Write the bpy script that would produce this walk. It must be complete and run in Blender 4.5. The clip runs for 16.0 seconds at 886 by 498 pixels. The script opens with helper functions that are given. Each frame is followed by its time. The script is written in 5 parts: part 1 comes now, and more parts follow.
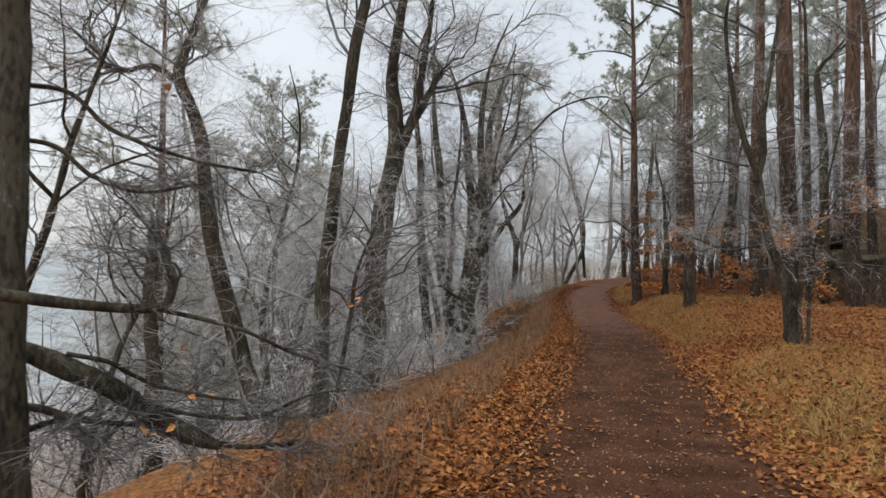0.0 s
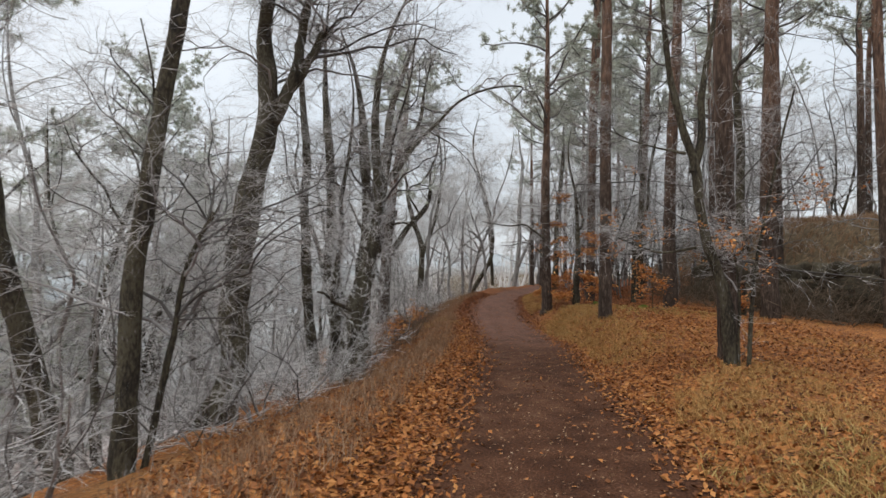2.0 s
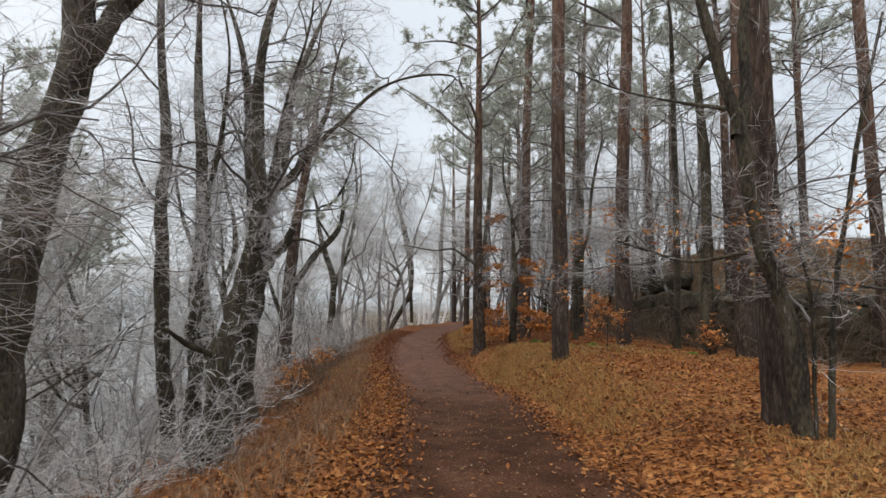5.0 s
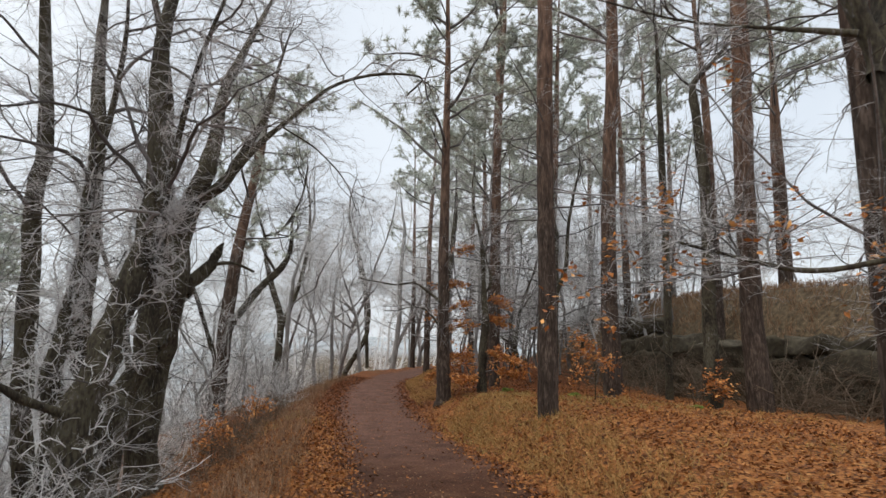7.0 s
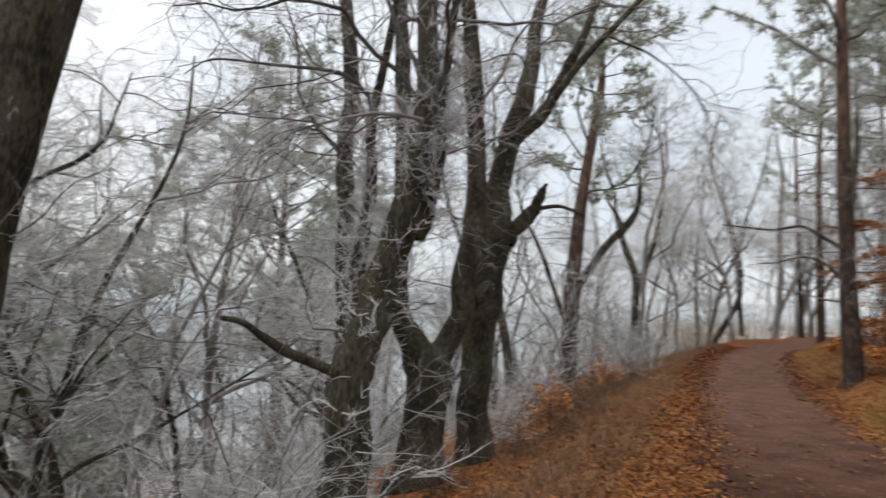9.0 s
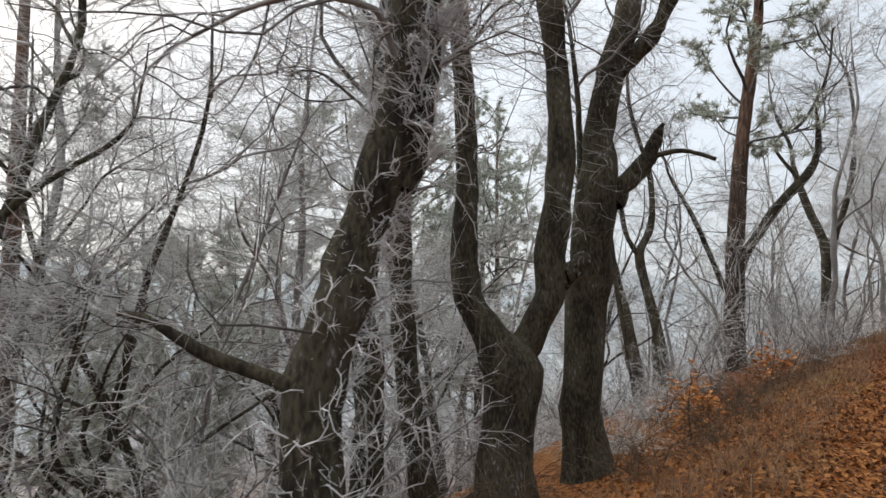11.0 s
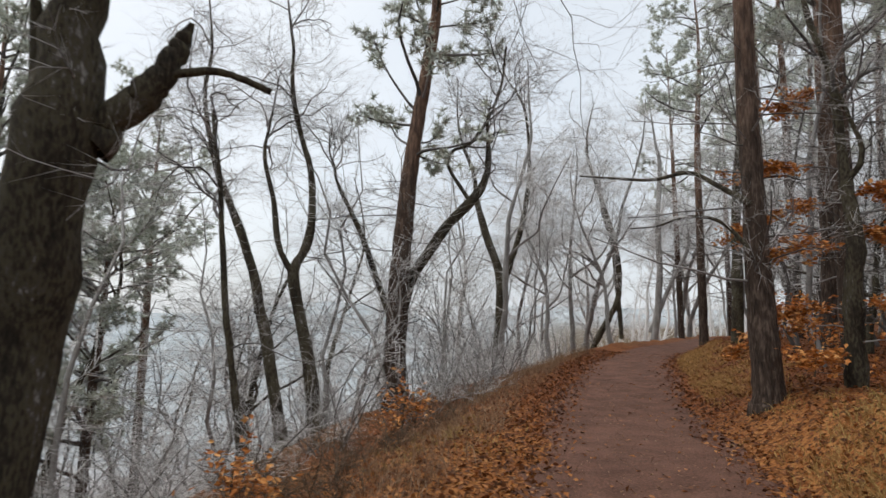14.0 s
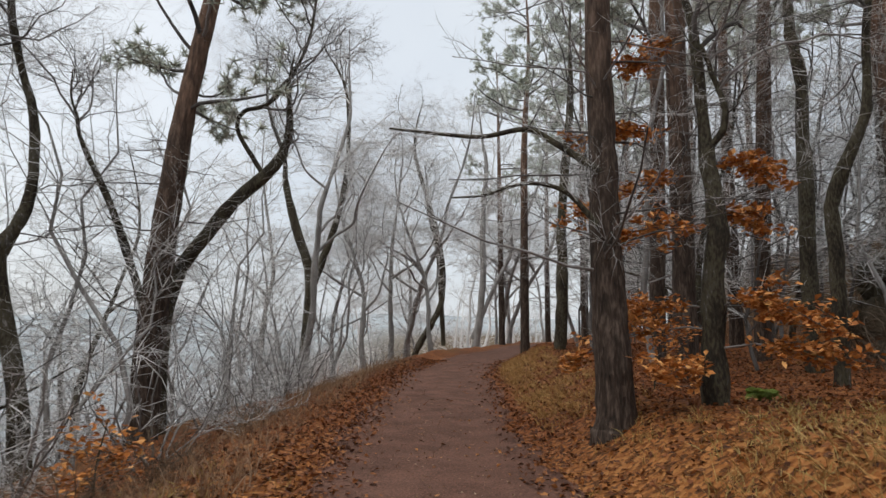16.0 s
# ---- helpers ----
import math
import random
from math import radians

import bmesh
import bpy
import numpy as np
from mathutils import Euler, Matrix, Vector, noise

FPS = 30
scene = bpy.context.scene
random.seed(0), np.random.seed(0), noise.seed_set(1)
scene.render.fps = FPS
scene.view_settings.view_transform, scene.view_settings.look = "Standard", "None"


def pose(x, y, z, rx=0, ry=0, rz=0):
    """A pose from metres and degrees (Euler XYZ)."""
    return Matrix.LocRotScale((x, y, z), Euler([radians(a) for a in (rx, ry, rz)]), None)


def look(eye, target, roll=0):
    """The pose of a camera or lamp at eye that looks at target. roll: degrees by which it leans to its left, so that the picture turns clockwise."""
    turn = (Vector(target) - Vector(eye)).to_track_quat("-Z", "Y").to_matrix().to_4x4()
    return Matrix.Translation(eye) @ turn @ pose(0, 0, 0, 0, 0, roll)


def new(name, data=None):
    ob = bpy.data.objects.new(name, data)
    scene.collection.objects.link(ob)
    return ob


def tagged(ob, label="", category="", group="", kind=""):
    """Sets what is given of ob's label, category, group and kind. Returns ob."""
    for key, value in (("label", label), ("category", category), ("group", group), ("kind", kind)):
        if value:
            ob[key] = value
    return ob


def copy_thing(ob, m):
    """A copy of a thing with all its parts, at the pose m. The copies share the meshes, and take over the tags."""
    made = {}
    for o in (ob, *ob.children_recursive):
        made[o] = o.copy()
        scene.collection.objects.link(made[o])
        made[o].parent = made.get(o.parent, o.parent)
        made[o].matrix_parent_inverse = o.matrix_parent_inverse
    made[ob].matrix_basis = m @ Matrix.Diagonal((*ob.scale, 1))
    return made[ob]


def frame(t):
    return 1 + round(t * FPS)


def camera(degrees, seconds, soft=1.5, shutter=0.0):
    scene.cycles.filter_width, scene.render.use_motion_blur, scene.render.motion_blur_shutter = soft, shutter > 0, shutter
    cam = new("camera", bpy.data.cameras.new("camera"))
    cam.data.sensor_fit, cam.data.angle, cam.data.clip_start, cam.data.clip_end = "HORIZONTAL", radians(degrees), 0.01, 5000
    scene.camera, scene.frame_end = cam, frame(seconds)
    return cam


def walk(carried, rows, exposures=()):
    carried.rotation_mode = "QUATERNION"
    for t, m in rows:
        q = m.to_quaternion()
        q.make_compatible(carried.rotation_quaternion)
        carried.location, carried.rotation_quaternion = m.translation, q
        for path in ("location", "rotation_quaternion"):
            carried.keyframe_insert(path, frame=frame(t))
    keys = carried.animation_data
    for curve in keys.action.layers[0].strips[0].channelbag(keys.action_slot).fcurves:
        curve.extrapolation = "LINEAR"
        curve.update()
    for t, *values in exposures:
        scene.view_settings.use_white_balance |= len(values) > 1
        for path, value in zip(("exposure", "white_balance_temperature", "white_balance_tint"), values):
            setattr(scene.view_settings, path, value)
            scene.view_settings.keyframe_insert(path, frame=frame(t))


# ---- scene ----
cam = camera(69.9, 16.0, soft=1.5, shutter=0.3)
METRES, EYE, TILT, LEAN, TURN = 21.0, 1.575, 1.7, 0.0, 0.0
ROWS = [
    (0.0, 0.0, 0.0, 0.0, -0.0, 0.0, 0.0),
    (0.5, 0.0051, 0.0334, -0.0035, -0.35, -0.99, -0.98),
    (1.0, 0.0132, 0.0641, -0.0033, -1.31, -0.47, -1.36),
    (1.5, 0.0198, 0.0934, -0.005, -5.08, 0.26, -0.98),
    (2.0, 0.0274, 0.1214, -0.0069, -8.07, 0.69, -1.02),
    (2.5, 0.0338, 0.1531, -0.008, -10.0, 1.71, -1.08),
    (3.0, 0.0396, 0.1841, -0.0097, -10.9, 2.36, -0.89),
    (3.5, 0.045, 0.2164, -0.0127, -11.83, 2.43, -0.76),
    (6.0, 0.0738, 0.3745, -0.0233, -18.42, 6.91, -1.45),
    (6.5, 0.0824, 0.4049, -0.0243, -19.4, 8.17, -1.57),
    (7.0, 0.0919, 0.4366, -0.0258, -19.38, 8.4, -1.59),
    (7.5, 0.1009, 0.4661, -0.0273, -19.31, 8.11, -1.59),
    (8.0, 0.1094, 0.4923, -0.0304, -13.16, 6.64, -2.29),
    (8.5, 0.1144, 0.5191, -0.0321, -0.36, 5.48, -2.14),
    (9.0, 0.1215, 0.5463, -0.0334, 12.56, 4.34, -2.0),
    (9.2, 0.1243, 0.557, -0.0337, 17.9, 4.0, -1.9),
    (11.3, 0.152, 0.659, -0.0371, 27.65, 3.0, 0.9),
    (11.5, 0.1546, 0.6696, -0.0374, 26.35, 3.0, 0.98),
    (12.0, 0.1624, 0.7014, -0.0394, 19.79, 3.22, 0.9),
    (12.5, 0.1714, 0.7334, -0.0408, 9.29, 4.03, 1.07),
    (13.0, 0.1793, 0.7672, -0.0419, 6.91, 4.68, 0.14),
    (13.5, 0.187, 0.8001, -0.0434, 4.94, 5.37, -0.34),
    (14.0, 0.1972, 0.833, -0.0454, 3.35, 5.56, -0.41),
    (14.5, 0.2062, 0.8673, -0.0485, -0.78, 5.55, -0.17),
    (15.0, 0.217, 0.9008, -0.0502, -4.81, 5.74, -0.6),
    (15.5, 0.2249, 0.9355, -0.0501, -9.99, 6.13, -0.52),
    (16.0, 0.2324, 0.9693, -0.0512, -12.04, 6.37, -0.77),
]
walk(cam, [(t, pose(0, 0, EYE, TILT, LEAN, TURN) @ pose(METRES * x, METRES * y, METRES * z, 90 + pitch, roll, yaw)) for t, x, y, z, yaw, pitch, roll in ROWS],
     exposures=[(0, -0.02), (0.5, 0.47), (1, 0.16), (1.5, 0.06), (2.5, 0.12), (3.5, 0.08), (6.5, 0.1), (7, 0.14), (7.5, 0.28), (8, 0.22), (8.5, 0.0), (9, 0.16), (11.5, 0.12), (12, 0.06), (12.5, 0.2), (13, 0.02), (13.5, -0.06), (14, 0.06), (14.5, 0.12), (15, 0.12), (15.5, -0.02), (16, -0.02)])

# ---- world and light: overcast winter day ----
world = bpy.data.worlds.new("overcast_sky")
scene.world = world
world.use_nodes = True
wn, wl = world.node_tree.nodes, world.node_tree.links
wn.clear()
w_out = wn.new("ShaderNodeOutputWorld")
w_sky = wn.new("ShaderNodeTexSky")
w_sky.sky_type, w_sky.sun_disc = "NISHITA", False
w_sky.sun_elevation, w_sky.sun_rotation = radians(38), radians(-70)
w_sky.air_density, w_sky.dust_density = 1.0, 4.0
w_a = wn.new("ShaderNodeBackground")
w_a.inputs[1].default_value = 0.03
wl.new(w_sky.outputs[0], w_a.inputs[0])
w_coord = wn.new("ShaderNodeTexCoord")
w_noise = wn.new("ShaderNodeTexNoise")
w_noise.inputs["Scale"].default_value = 2.2
w_noise.inputs["Detail"].default_value = 4
wl.new(w_coord.outputs["Generated"], w_noise.inputs["Vector"])
w_ramp = wn.new("ShaderNodeValToRGB")
w_ramp.color_ramp.elements[0].position, w_ramp.color_ramp.elements[1].position = 0.3, 0.7
w_ramp.color_ramp.elements[0].color = (0.715, 0.775, 0.84, 1)
w_ramp.color_ramp.elements[1].color = (0.875, 0.915, 0.945, 1)
wl.new(w_noise.outputs[0], w_ramp.inputs[0])
w_b = wn.new("ShaderNodeBackground")
w_b.inputs[1].default_value = 0.88
wl.new(w_ramp.outputs[0], w_b.inputs[0])
w_add = wn.new("ShaderNodeAddShader")
wl.new(w_a.outputs[0], w_add.inputs[0])
wl.new(w_b.outputs[0], w_add.inputs[1])
wl.new(w_add.outputs[0], w_out.inputs[0])

sun = new("sun", bpy.data.lights.new("sun", "SUN"))
sun.data.energy, sun.data.angle, sun.data.color = 2.4, radians(70), (1.0, 0.945, 0.85)
sun.matrix_world = look((-14, 6, 50), (0, 20, 0))


# ---- materials ----
def material(name, stops, scale=8.0, detail=6.0, rough=0.85, bump=0.3, bump_scale=40.0, fine=0.35, stretch=(1, 1, 1), island=0.0, voronoi=0.0, cells=0.55, spec=0.2):
    """A rough natural surface: a colour ramp over two scales of noise, with relief."""
    m = bpy.data.materials.new(name)
    m.use_nodes = True
    n, l = m.node_tree.nodes, m.node_tree.links
    b = n["Principled BSDF"]
    b.inputs["Roughness"].default_value = rough
    b.inputs["Specular IOR Level"].default_value = spec
    tc = n.new("ShaderNodeTexCoord")
    mp = n.new("ShaderNodeMapping")
    mp.inputs["Scale"].default_value = stretch
    l.new(tc.outputs["Object"], mp.inputs["Vector"])
    big = n.new("ShaderNodeTexNoise")
    big.inputs["Scale"].default_value, big.inputs["Detail"].default_value = scale, detail
    l.new(mp.outputs[0], big.inputs["Vector"])
    small = n.new("ShaderNodeTexNoise")
    small.inputs["Scale"].default_value, small.inputs["Detail"].default_value = bump_scale, 5
    l.new(mp.outputs[0], small.inputs["Vector"])
    mix = n.new("ShaderNodeMix")
    mix.inputs[0].default_value = fine
    l.new(big.outputs[0], mix.inputs[2])
    l.new(small.outputs[0], mix.inputs[3])
    fac = mix.outputs[0]
    if island:
        geo = n.new("ShaderNodeNewGeometry")
        mx = n.new("ShaderNodeMix")
        mx.inputs[0].default_value = island
        l.new(fac, mx.inputs[2])
        l.new(geo.outputs["Random Per Island"], mx.inputs[3])
        fac = mx.outputs[0]
    height = small.outputs[0]
    if voronoi:
        v = n.new("ShaderNodeTexVoronoi")
        v.inputs["Scale"].default_value = voronoi
        l.new(mp.outputs[0], v.inputs["Vector"])
        mv = n.new("ShaderNodeMix")
        mv.inputs[0].default_value = cells
        sep = n.new("ShaderNodeSeparateColor")
        l.new(v.outputs["Color"], sep.inputs[0])
        l.new(fac, mv.inputs[2])
        l.new(sep.outputs[0], mv.inputs[3])
        fac = mv.outputs[0]
        height = v.outputs["Distance"]
    ramp = n.new("ShaderNodeValToRGB")
    el = ramp.color_ramp.elements
    el[0].position, el[0].color = stops[0][0], (*stops[0][1], 1)
    el[1].position, el[1].color = stops[-1][0], (*stops[-1][1], 1)
    for p, c in stops[1:-1]:
        e = el.new(p)
        e.color = (*c, 1)
    l.new(fac, ramp.inputs[0])
    l.new(ramp.outputs[0], b.inputs["Base Color"])
    if bump:
        bp = n.new("ShaderNodeBump")
        bp.inputs["Strength"].default_value, bp.inputs["Distance"].default_value = bump, 0.02
        l.new(height, bp.inputs["Height"])
        l.new(bp.outputs[0], b.inputs["Normal"])
    return m


oak_bark = material("oak_bark", [(0.32, (0.008, 0.007, 0.006)), (0.46, (0.034, 0.028, 0.021)), (0.54, (0.075, 0.066, 0.042)), (0.6, (0.07, 0.063, 0.053)), (0.71, (0.34, 0.33, 0.315))],
                    scale=4, bump_scale=38, bump=1.0, fine=0.5, stretch=(1, 1, 0.35))
# rimed bark, lightened further to paint mist over the farther trees
pale_bark = material("rime_and_haze_bark", [(0.3, (0.13, 0.123, 0.117)), (0.5, (0.24, 0.232, 0.227)), (0.75, (0.42, 0.415, 0.415))], scale=4, bump_scale=35, bump=0.5, stretch=(1, 1, 0.35))
brown_twig = material("brown_twig", [(0.2, (0.03, 0.021, 0.014)), (0.5, (0.09, 0.064, 0.043)), (0.8, (0.24, 0.19, 0.145))], scale=3, bump=0, island=0.4)
branch_mat = material("bare_branch", [(0.25, (0.04, 0.035, 0.032)), (0.5, (0.12, 0.112, 0.108)), (0.75, (0.36, 0.35, 0.35))], scale=3, bump=0, island=0.35)
twig_mat = material("rimed_twig", [(0.2, (0.15, 0.143, 0.14)), (0.48, (0.42, 0.413, 0.413)), (0.8, (0.76, 0.76, 0.77))], scale=2.5, bump=0, island=0.45)
# rime on near shoots; on far trees the paleness also paints mist
far_twig = material("rime_and_haze_twig", [(0.2, (0.4, 0.395, 0.395)), (0.5, (0.62, 0.62, 0.625)), (0.8, (0.84, 0.845, 0.86))], scale=1.5, bump=0, island=0.4)
needle_mat = material("rimed_needles", [(0.22, (0.22, 0.245, 0.175)), (0.5, (0.47, 0.5, 0.43)), (0.78, (0.76, 0.79, 0.76))], scale=1.0, bump=0, island=0.4)
leaf_mat = material("orange_beech_leaf", [(0.2, (0.28, 0.1, 0.028)), (0.5, (0.52, 0.2, 0.05)), (0.8, (0.68, 0.36, 0.13))], scale=3, bump=0, island=0.7, rough=0.6)
litter_leaf = material("fallen_leaf", [(0.15, (0.045, 0.017, 0.008)), (0.38, (0.15, 0.054, 0.017)), (0.6, (0.31, 0.115, 0.033)), (0.8, (0.4, 0.185, 0.06)), (0.97, (0.52, 0.33, 0.16))], scale=0.5, bump=0, island=0.62, rough=0.55)
russet_leaf = material("russet_fallen_leaf", [(0.15, (0.03, 0.012, 0.007)), (0.38, (0.1, 0.033, 0.013)), (0.6, (0.2, 0.068, 0.024)), (0.8, (0.3, 0.125, 0.045)), (0.97, (0.42, 0.26, 0.13))], scale=0.5, bump=0, island=0.6, rough=0.55)
green_grass = material("yellow_green_grass", [(0.2, (0.16, 0.1, 0.035)), (0.5, (0.31, 0.22, 0.075)), (0.85, (0.45, 0.36, 0.16))], scale=0.6, bump=0, island=0.5)
grass_mat = material("dry_grass", [(0.2, (0.2, 0.11, 0.045)), (0.5, (0.36, 0.2, 0.072)), (0.85, (0.43, 0.31, 0.125))], scale=0.6, bump=0, island=0.5)
stalk_mat = material("dry_stalk", [(0.2, (0.12, 0.07, 0.04)), (0.6, (0.28, 0.17, 0.1)), (0.9, (0.42, 0.34, 0.26))], scale=1, bump=0, island=0.5)
path_mat = material("damp_path_soil", [(0.34, (0.018, 0.008, 0.005)), (0.47, (0.056, 0.024, 0.013)), (0.57, (0.09, 0.041, 0.023)), (0.74, (0.22, 0.135, 0.085))],
                    scale=2.2, bump_scale=48, bump=1.0, fine=0.6, rough=0.8, spec=0.08)
pn, pl = path_mat.node_tree.nodes, path_mat.node_tree.links
soil = pn["Principled BSDF"].inputs["Base Color"].links[0].from_socket
grit = pn.new("ShaderNodeValToRGB")
grit.color_ramp.elements[0].position, grit.color_ramp.elements[0].color = 0.36, (0.06, 0.032, 0.024, 1)
grit.color_ramp.elements[1].position, grit.color_ramp.elements[1].color = 0.66, (0.205, 0.108, 0.08, 1)
pl.new(pn["Mix"].outputs[0], grit.inputs[0])
grit_at = pn.new("ShaderNodeAttribute")
grit_at.attribute_name = "gravelly"
grit_mix = pn.new("ShaderNodeMix")
grit_mix.data_type = "RGBA"
pl.new(grit_at.outputs["Fac"], grit_mix.inputs[0])
pl.new(soil, grit_mix.inputs[6])
pl.new(grit.outputs[0], grit_mix.inputs[7])
pl.new(grit_mix.outputs[2], pn["Principled BSDF"].inputs["Base Color"])
moss_mat = material("moss", [(0.3, (0.05, 0.075, 0.012)), (0.7, (0.16, 0.22, 0.04))], scale=9, bump_scale=80, bump=0.8)
rock_mat = material("mossy_rock", [(0.3, (0.018, 0.015, 0.011)), (0.5, (0.05, 0.042, 0.029)), (0.75, (0.115, 0.1, 0.07))], scale=1.5, bump_scale=9, bump=1.0, fine=0.5)


def pine_bark_material():
    """Scaly grey-brown bark that turns reddish with height on the trunk."""
    m = material("pine_bark", [(0.3, (0.01, 0.008, 0.007)), (0.5, (0.05, 0.035, 0.027)), (0.74, (0.17, 0.13, 0.108))],
                 scale=14, bump_scale=42, bump=1.0, fine=0.55, stretch=(1, 1, 0.22), voronoi=26, cells=0.1)
    n, l = m.node_tree.nodes, m.node_tree.links
    b = n["Principled BSDF"]
    dark = b.inputs["Base Color"].links[0].from_socket
    tc = n["Texture Coordinate"]
    sep = n.new("ShaderNodeSeparateXYZ")
    l.new(tc.outputs["Object"], sep.inputs[0])
    patch = n.new("ShaderNodeTexNoise")
    patch.inputs["Scale"].default_value = 1.3
    l.new(tc.outputs["Object"], patch.inputs["Vector"])
    add = n.new("ShaderNodeMath")
    add.operation = "MULTIPLY_ADD"
    l.new(patch.outputs[0], add.inputs[0])
    add.inputs[1].default_value = 5.0
    l.new(sep.outputs[2], add.inputs[2])
    reach = n.new("ShaderNodeMapRange")
    reach.inputs[1].default_value, reach.inputs[2].default_value = 6.0, 11.5
    reach.inputs[3].default_value, reach.inputs[4].default_value = 0.0, 0.85
    l.new(add.outputs[0], reach.inputs[0])
    flake = n.new("ShaderNodeValToRGB")
    flake.color_ramp.elements[0].position, flake.color_ramp.elements[0].color = 0.35, (0.08, 0.048, 0.036, 1)
    flake.color_ramp.elements[1].position, flake.color_ramp.elements[1].color = 0.7, (0.27, 0.165, 0.115, 1)
    l.new(n["Noise Texture"].outputs[0], flake.inputs[0])
    mx = n.new("ShaderNodeMix")
    mx.data_type = "RGBA"
    l.new(reach.outputs[0], mx.inputs[0])
    l.new(dark, mx.inputs[6])
    l.new(flake.outputs[0], mx.inputs[7])
    l.new(mx.outputs[2], b.inputs["Base Color"])
    return m


pine_bark = pine_bark_material()


def ground_material():
    """Leaf litter, with grassy patches, and haze painted pale blue-grey on the distance by the attribute far."""
    m = material("leaf_litter", [(0.25, (0.038, 0.016, 0.008)), (0.42, (0.13, 0.047, 0.013)), (0.56, (0.27, 0.1, 0.027)), (0.8, (0.39, 0.19, 0.065))],
                 scale=0.9, bump_scale=30, bump=0.6, fine=0.55, voronoi=21, cells=0.42)
    n, l = m.node_tree.nodes, m.node_tree.links
    b = n["Principled BSDF"]
    litter = b.inputs["Base Color"].links[0].from_socket
    tc = n["Texture Coordinate"]
    ar = n.new("ShaderNodeAttribute")
    ar.attribute_name = "russet"
    mixr = n.new("ShaderNodeMix")
    mixr.data_type, mixr.blend_type = "RGBA", "MULTIPLY"
    l.new(ar.outputs["Fac"], mixr.inputs[0])
    l.new(litter, mixr.inputs[6])
    mixr.inputs[7].default_value = (0.7, 0.6, 0.6, 1)
    litter = mixr.outputs[2]
    gn = n.new("ShaderNodeTexNoise")
    gn.inputs["Scale"].default_value, gn.inputs["Detail"].default_value = 60, 4
    l.new(tc.outputs["Object"], gn.inputs["Vector"])
    gr = n.new("ShaderNodeValToRGB")
    gr.color_ramp.elements[0].position, gr.color_ramp.elements[0].color = 0.35, (0.085, 0.048, 0.02, 1)
    gr.color_ramp.elements[1].position, gr.color_ramp.elements[1].color = 0.68, (0.29, 0.165, 0.055, 1)
    l.new(gn.outputs[0], gr.inputs[0])
    at = n.new("ShaderNodeAttribute")
    at.attribute_name = "grassy"
    mixg = n.new("ShaderNodeMix")
    mixg.data_type = "RGBA"
    l.new(at.outputs["Fac"], mixg.inputs[0])
    l.new(litter, mixg.inputs[6])
    l.new(gr.outputs[0], mixg.inputs[7])
    hn = n.new("ShaderNodeTexNoise")
    hn.inputs["Scale"].default_value, hn.inputs["Detail"].default_value = 7, 8
    l.new(tc.outputs["Object"], hn.inputs["Vector"])
    hr = n.new("ShaderNodeValToRGB")
    hr.color_ramp.elements[0].position, hr.color_ramp.elements[0].color = 0.35, (0.04, 0.031, 0.02, 1)
    hr.color_ramp.elements[1].position, hr.color_ramp.elements[1].color = 0.7, (0.16, 0.122, 0.075, 1)
    l.new(hn.outputs[0], hr.inputs[0])
    ah = n.new("ShaderNodeAttribute")
    ah.attribute_name = "heath"
    mixh = n.new("ShaderNodeMix")
    mixh.data_type = "RGBA"
    l.new(ah.outputs["Fac"], mixh.inputs[0])
    l.new(mixg.outputs[2], mixh.inputs[6])
    l.new(hr.outputs[0], mixh.inputs[7])
    # aerial haze put into the far land's colour as pale blue-grey
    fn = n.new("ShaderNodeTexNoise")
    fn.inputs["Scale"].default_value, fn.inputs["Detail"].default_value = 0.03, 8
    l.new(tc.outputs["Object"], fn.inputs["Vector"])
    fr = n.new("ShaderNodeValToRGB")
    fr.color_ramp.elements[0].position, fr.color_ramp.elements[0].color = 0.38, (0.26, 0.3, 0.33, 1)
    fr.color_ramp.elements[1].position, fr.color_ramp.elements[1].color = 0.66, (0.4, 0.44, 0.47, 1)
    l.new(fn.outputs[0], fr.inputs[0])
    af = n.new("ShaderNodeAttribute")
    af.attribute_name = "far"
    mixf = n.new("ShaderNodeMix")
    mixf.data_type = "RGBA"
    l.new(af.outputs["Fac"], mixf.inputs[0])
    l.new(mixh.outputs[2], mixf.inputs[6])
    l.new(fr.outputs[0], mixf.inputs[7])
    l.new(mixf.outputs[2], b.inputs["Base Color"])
    return m


ground_mat = ground_material()


# ---- the lie of the land ----
def path_x(y):
    return np.interp(y, [-40, 0, 5, 9.5, 15, 18, 21.4, 24, 27, 30, 33.4, 36.5, 39.4, 43, 48, 55, 75, 120], [-8, 0.63, 1.63, 2.73, 4.12, 4.78, 5.36, 5.76, 6.25, 6.85, 7.62, 8.4, 9.45, 11.0, 13.5, 17.5, 31, 66])


def path_z(y):
    return np.interp(y, [-60, 0, 10, 20, 25, 28, 33.5, 39.5, 55, 75, 120], [0.2, 0.0, -0.2, -0.3, -0.29, -0.22, 0.05, 0.25, 0.72, 0.95, 1.6])


def smooth(a, b, v):
    f = np.clip((v - a) / (b - a), 0, 1)
    return f * f * (3 - 2 * f)


def ripple(x, y):
    return (np.sin(x * 1.7 + 0.6 * np.sin(y * 0.9)) * np.cos(y * 1.3 + 1.1) * 0.045
            + np.sin(x * 4.3 + y * 2.9) * np.sin(y * 5.1 - x * 1.9) * 0.018 + np.sin(x * 0.31 + 2) * np.sin(y * 0.23) * 0.16)


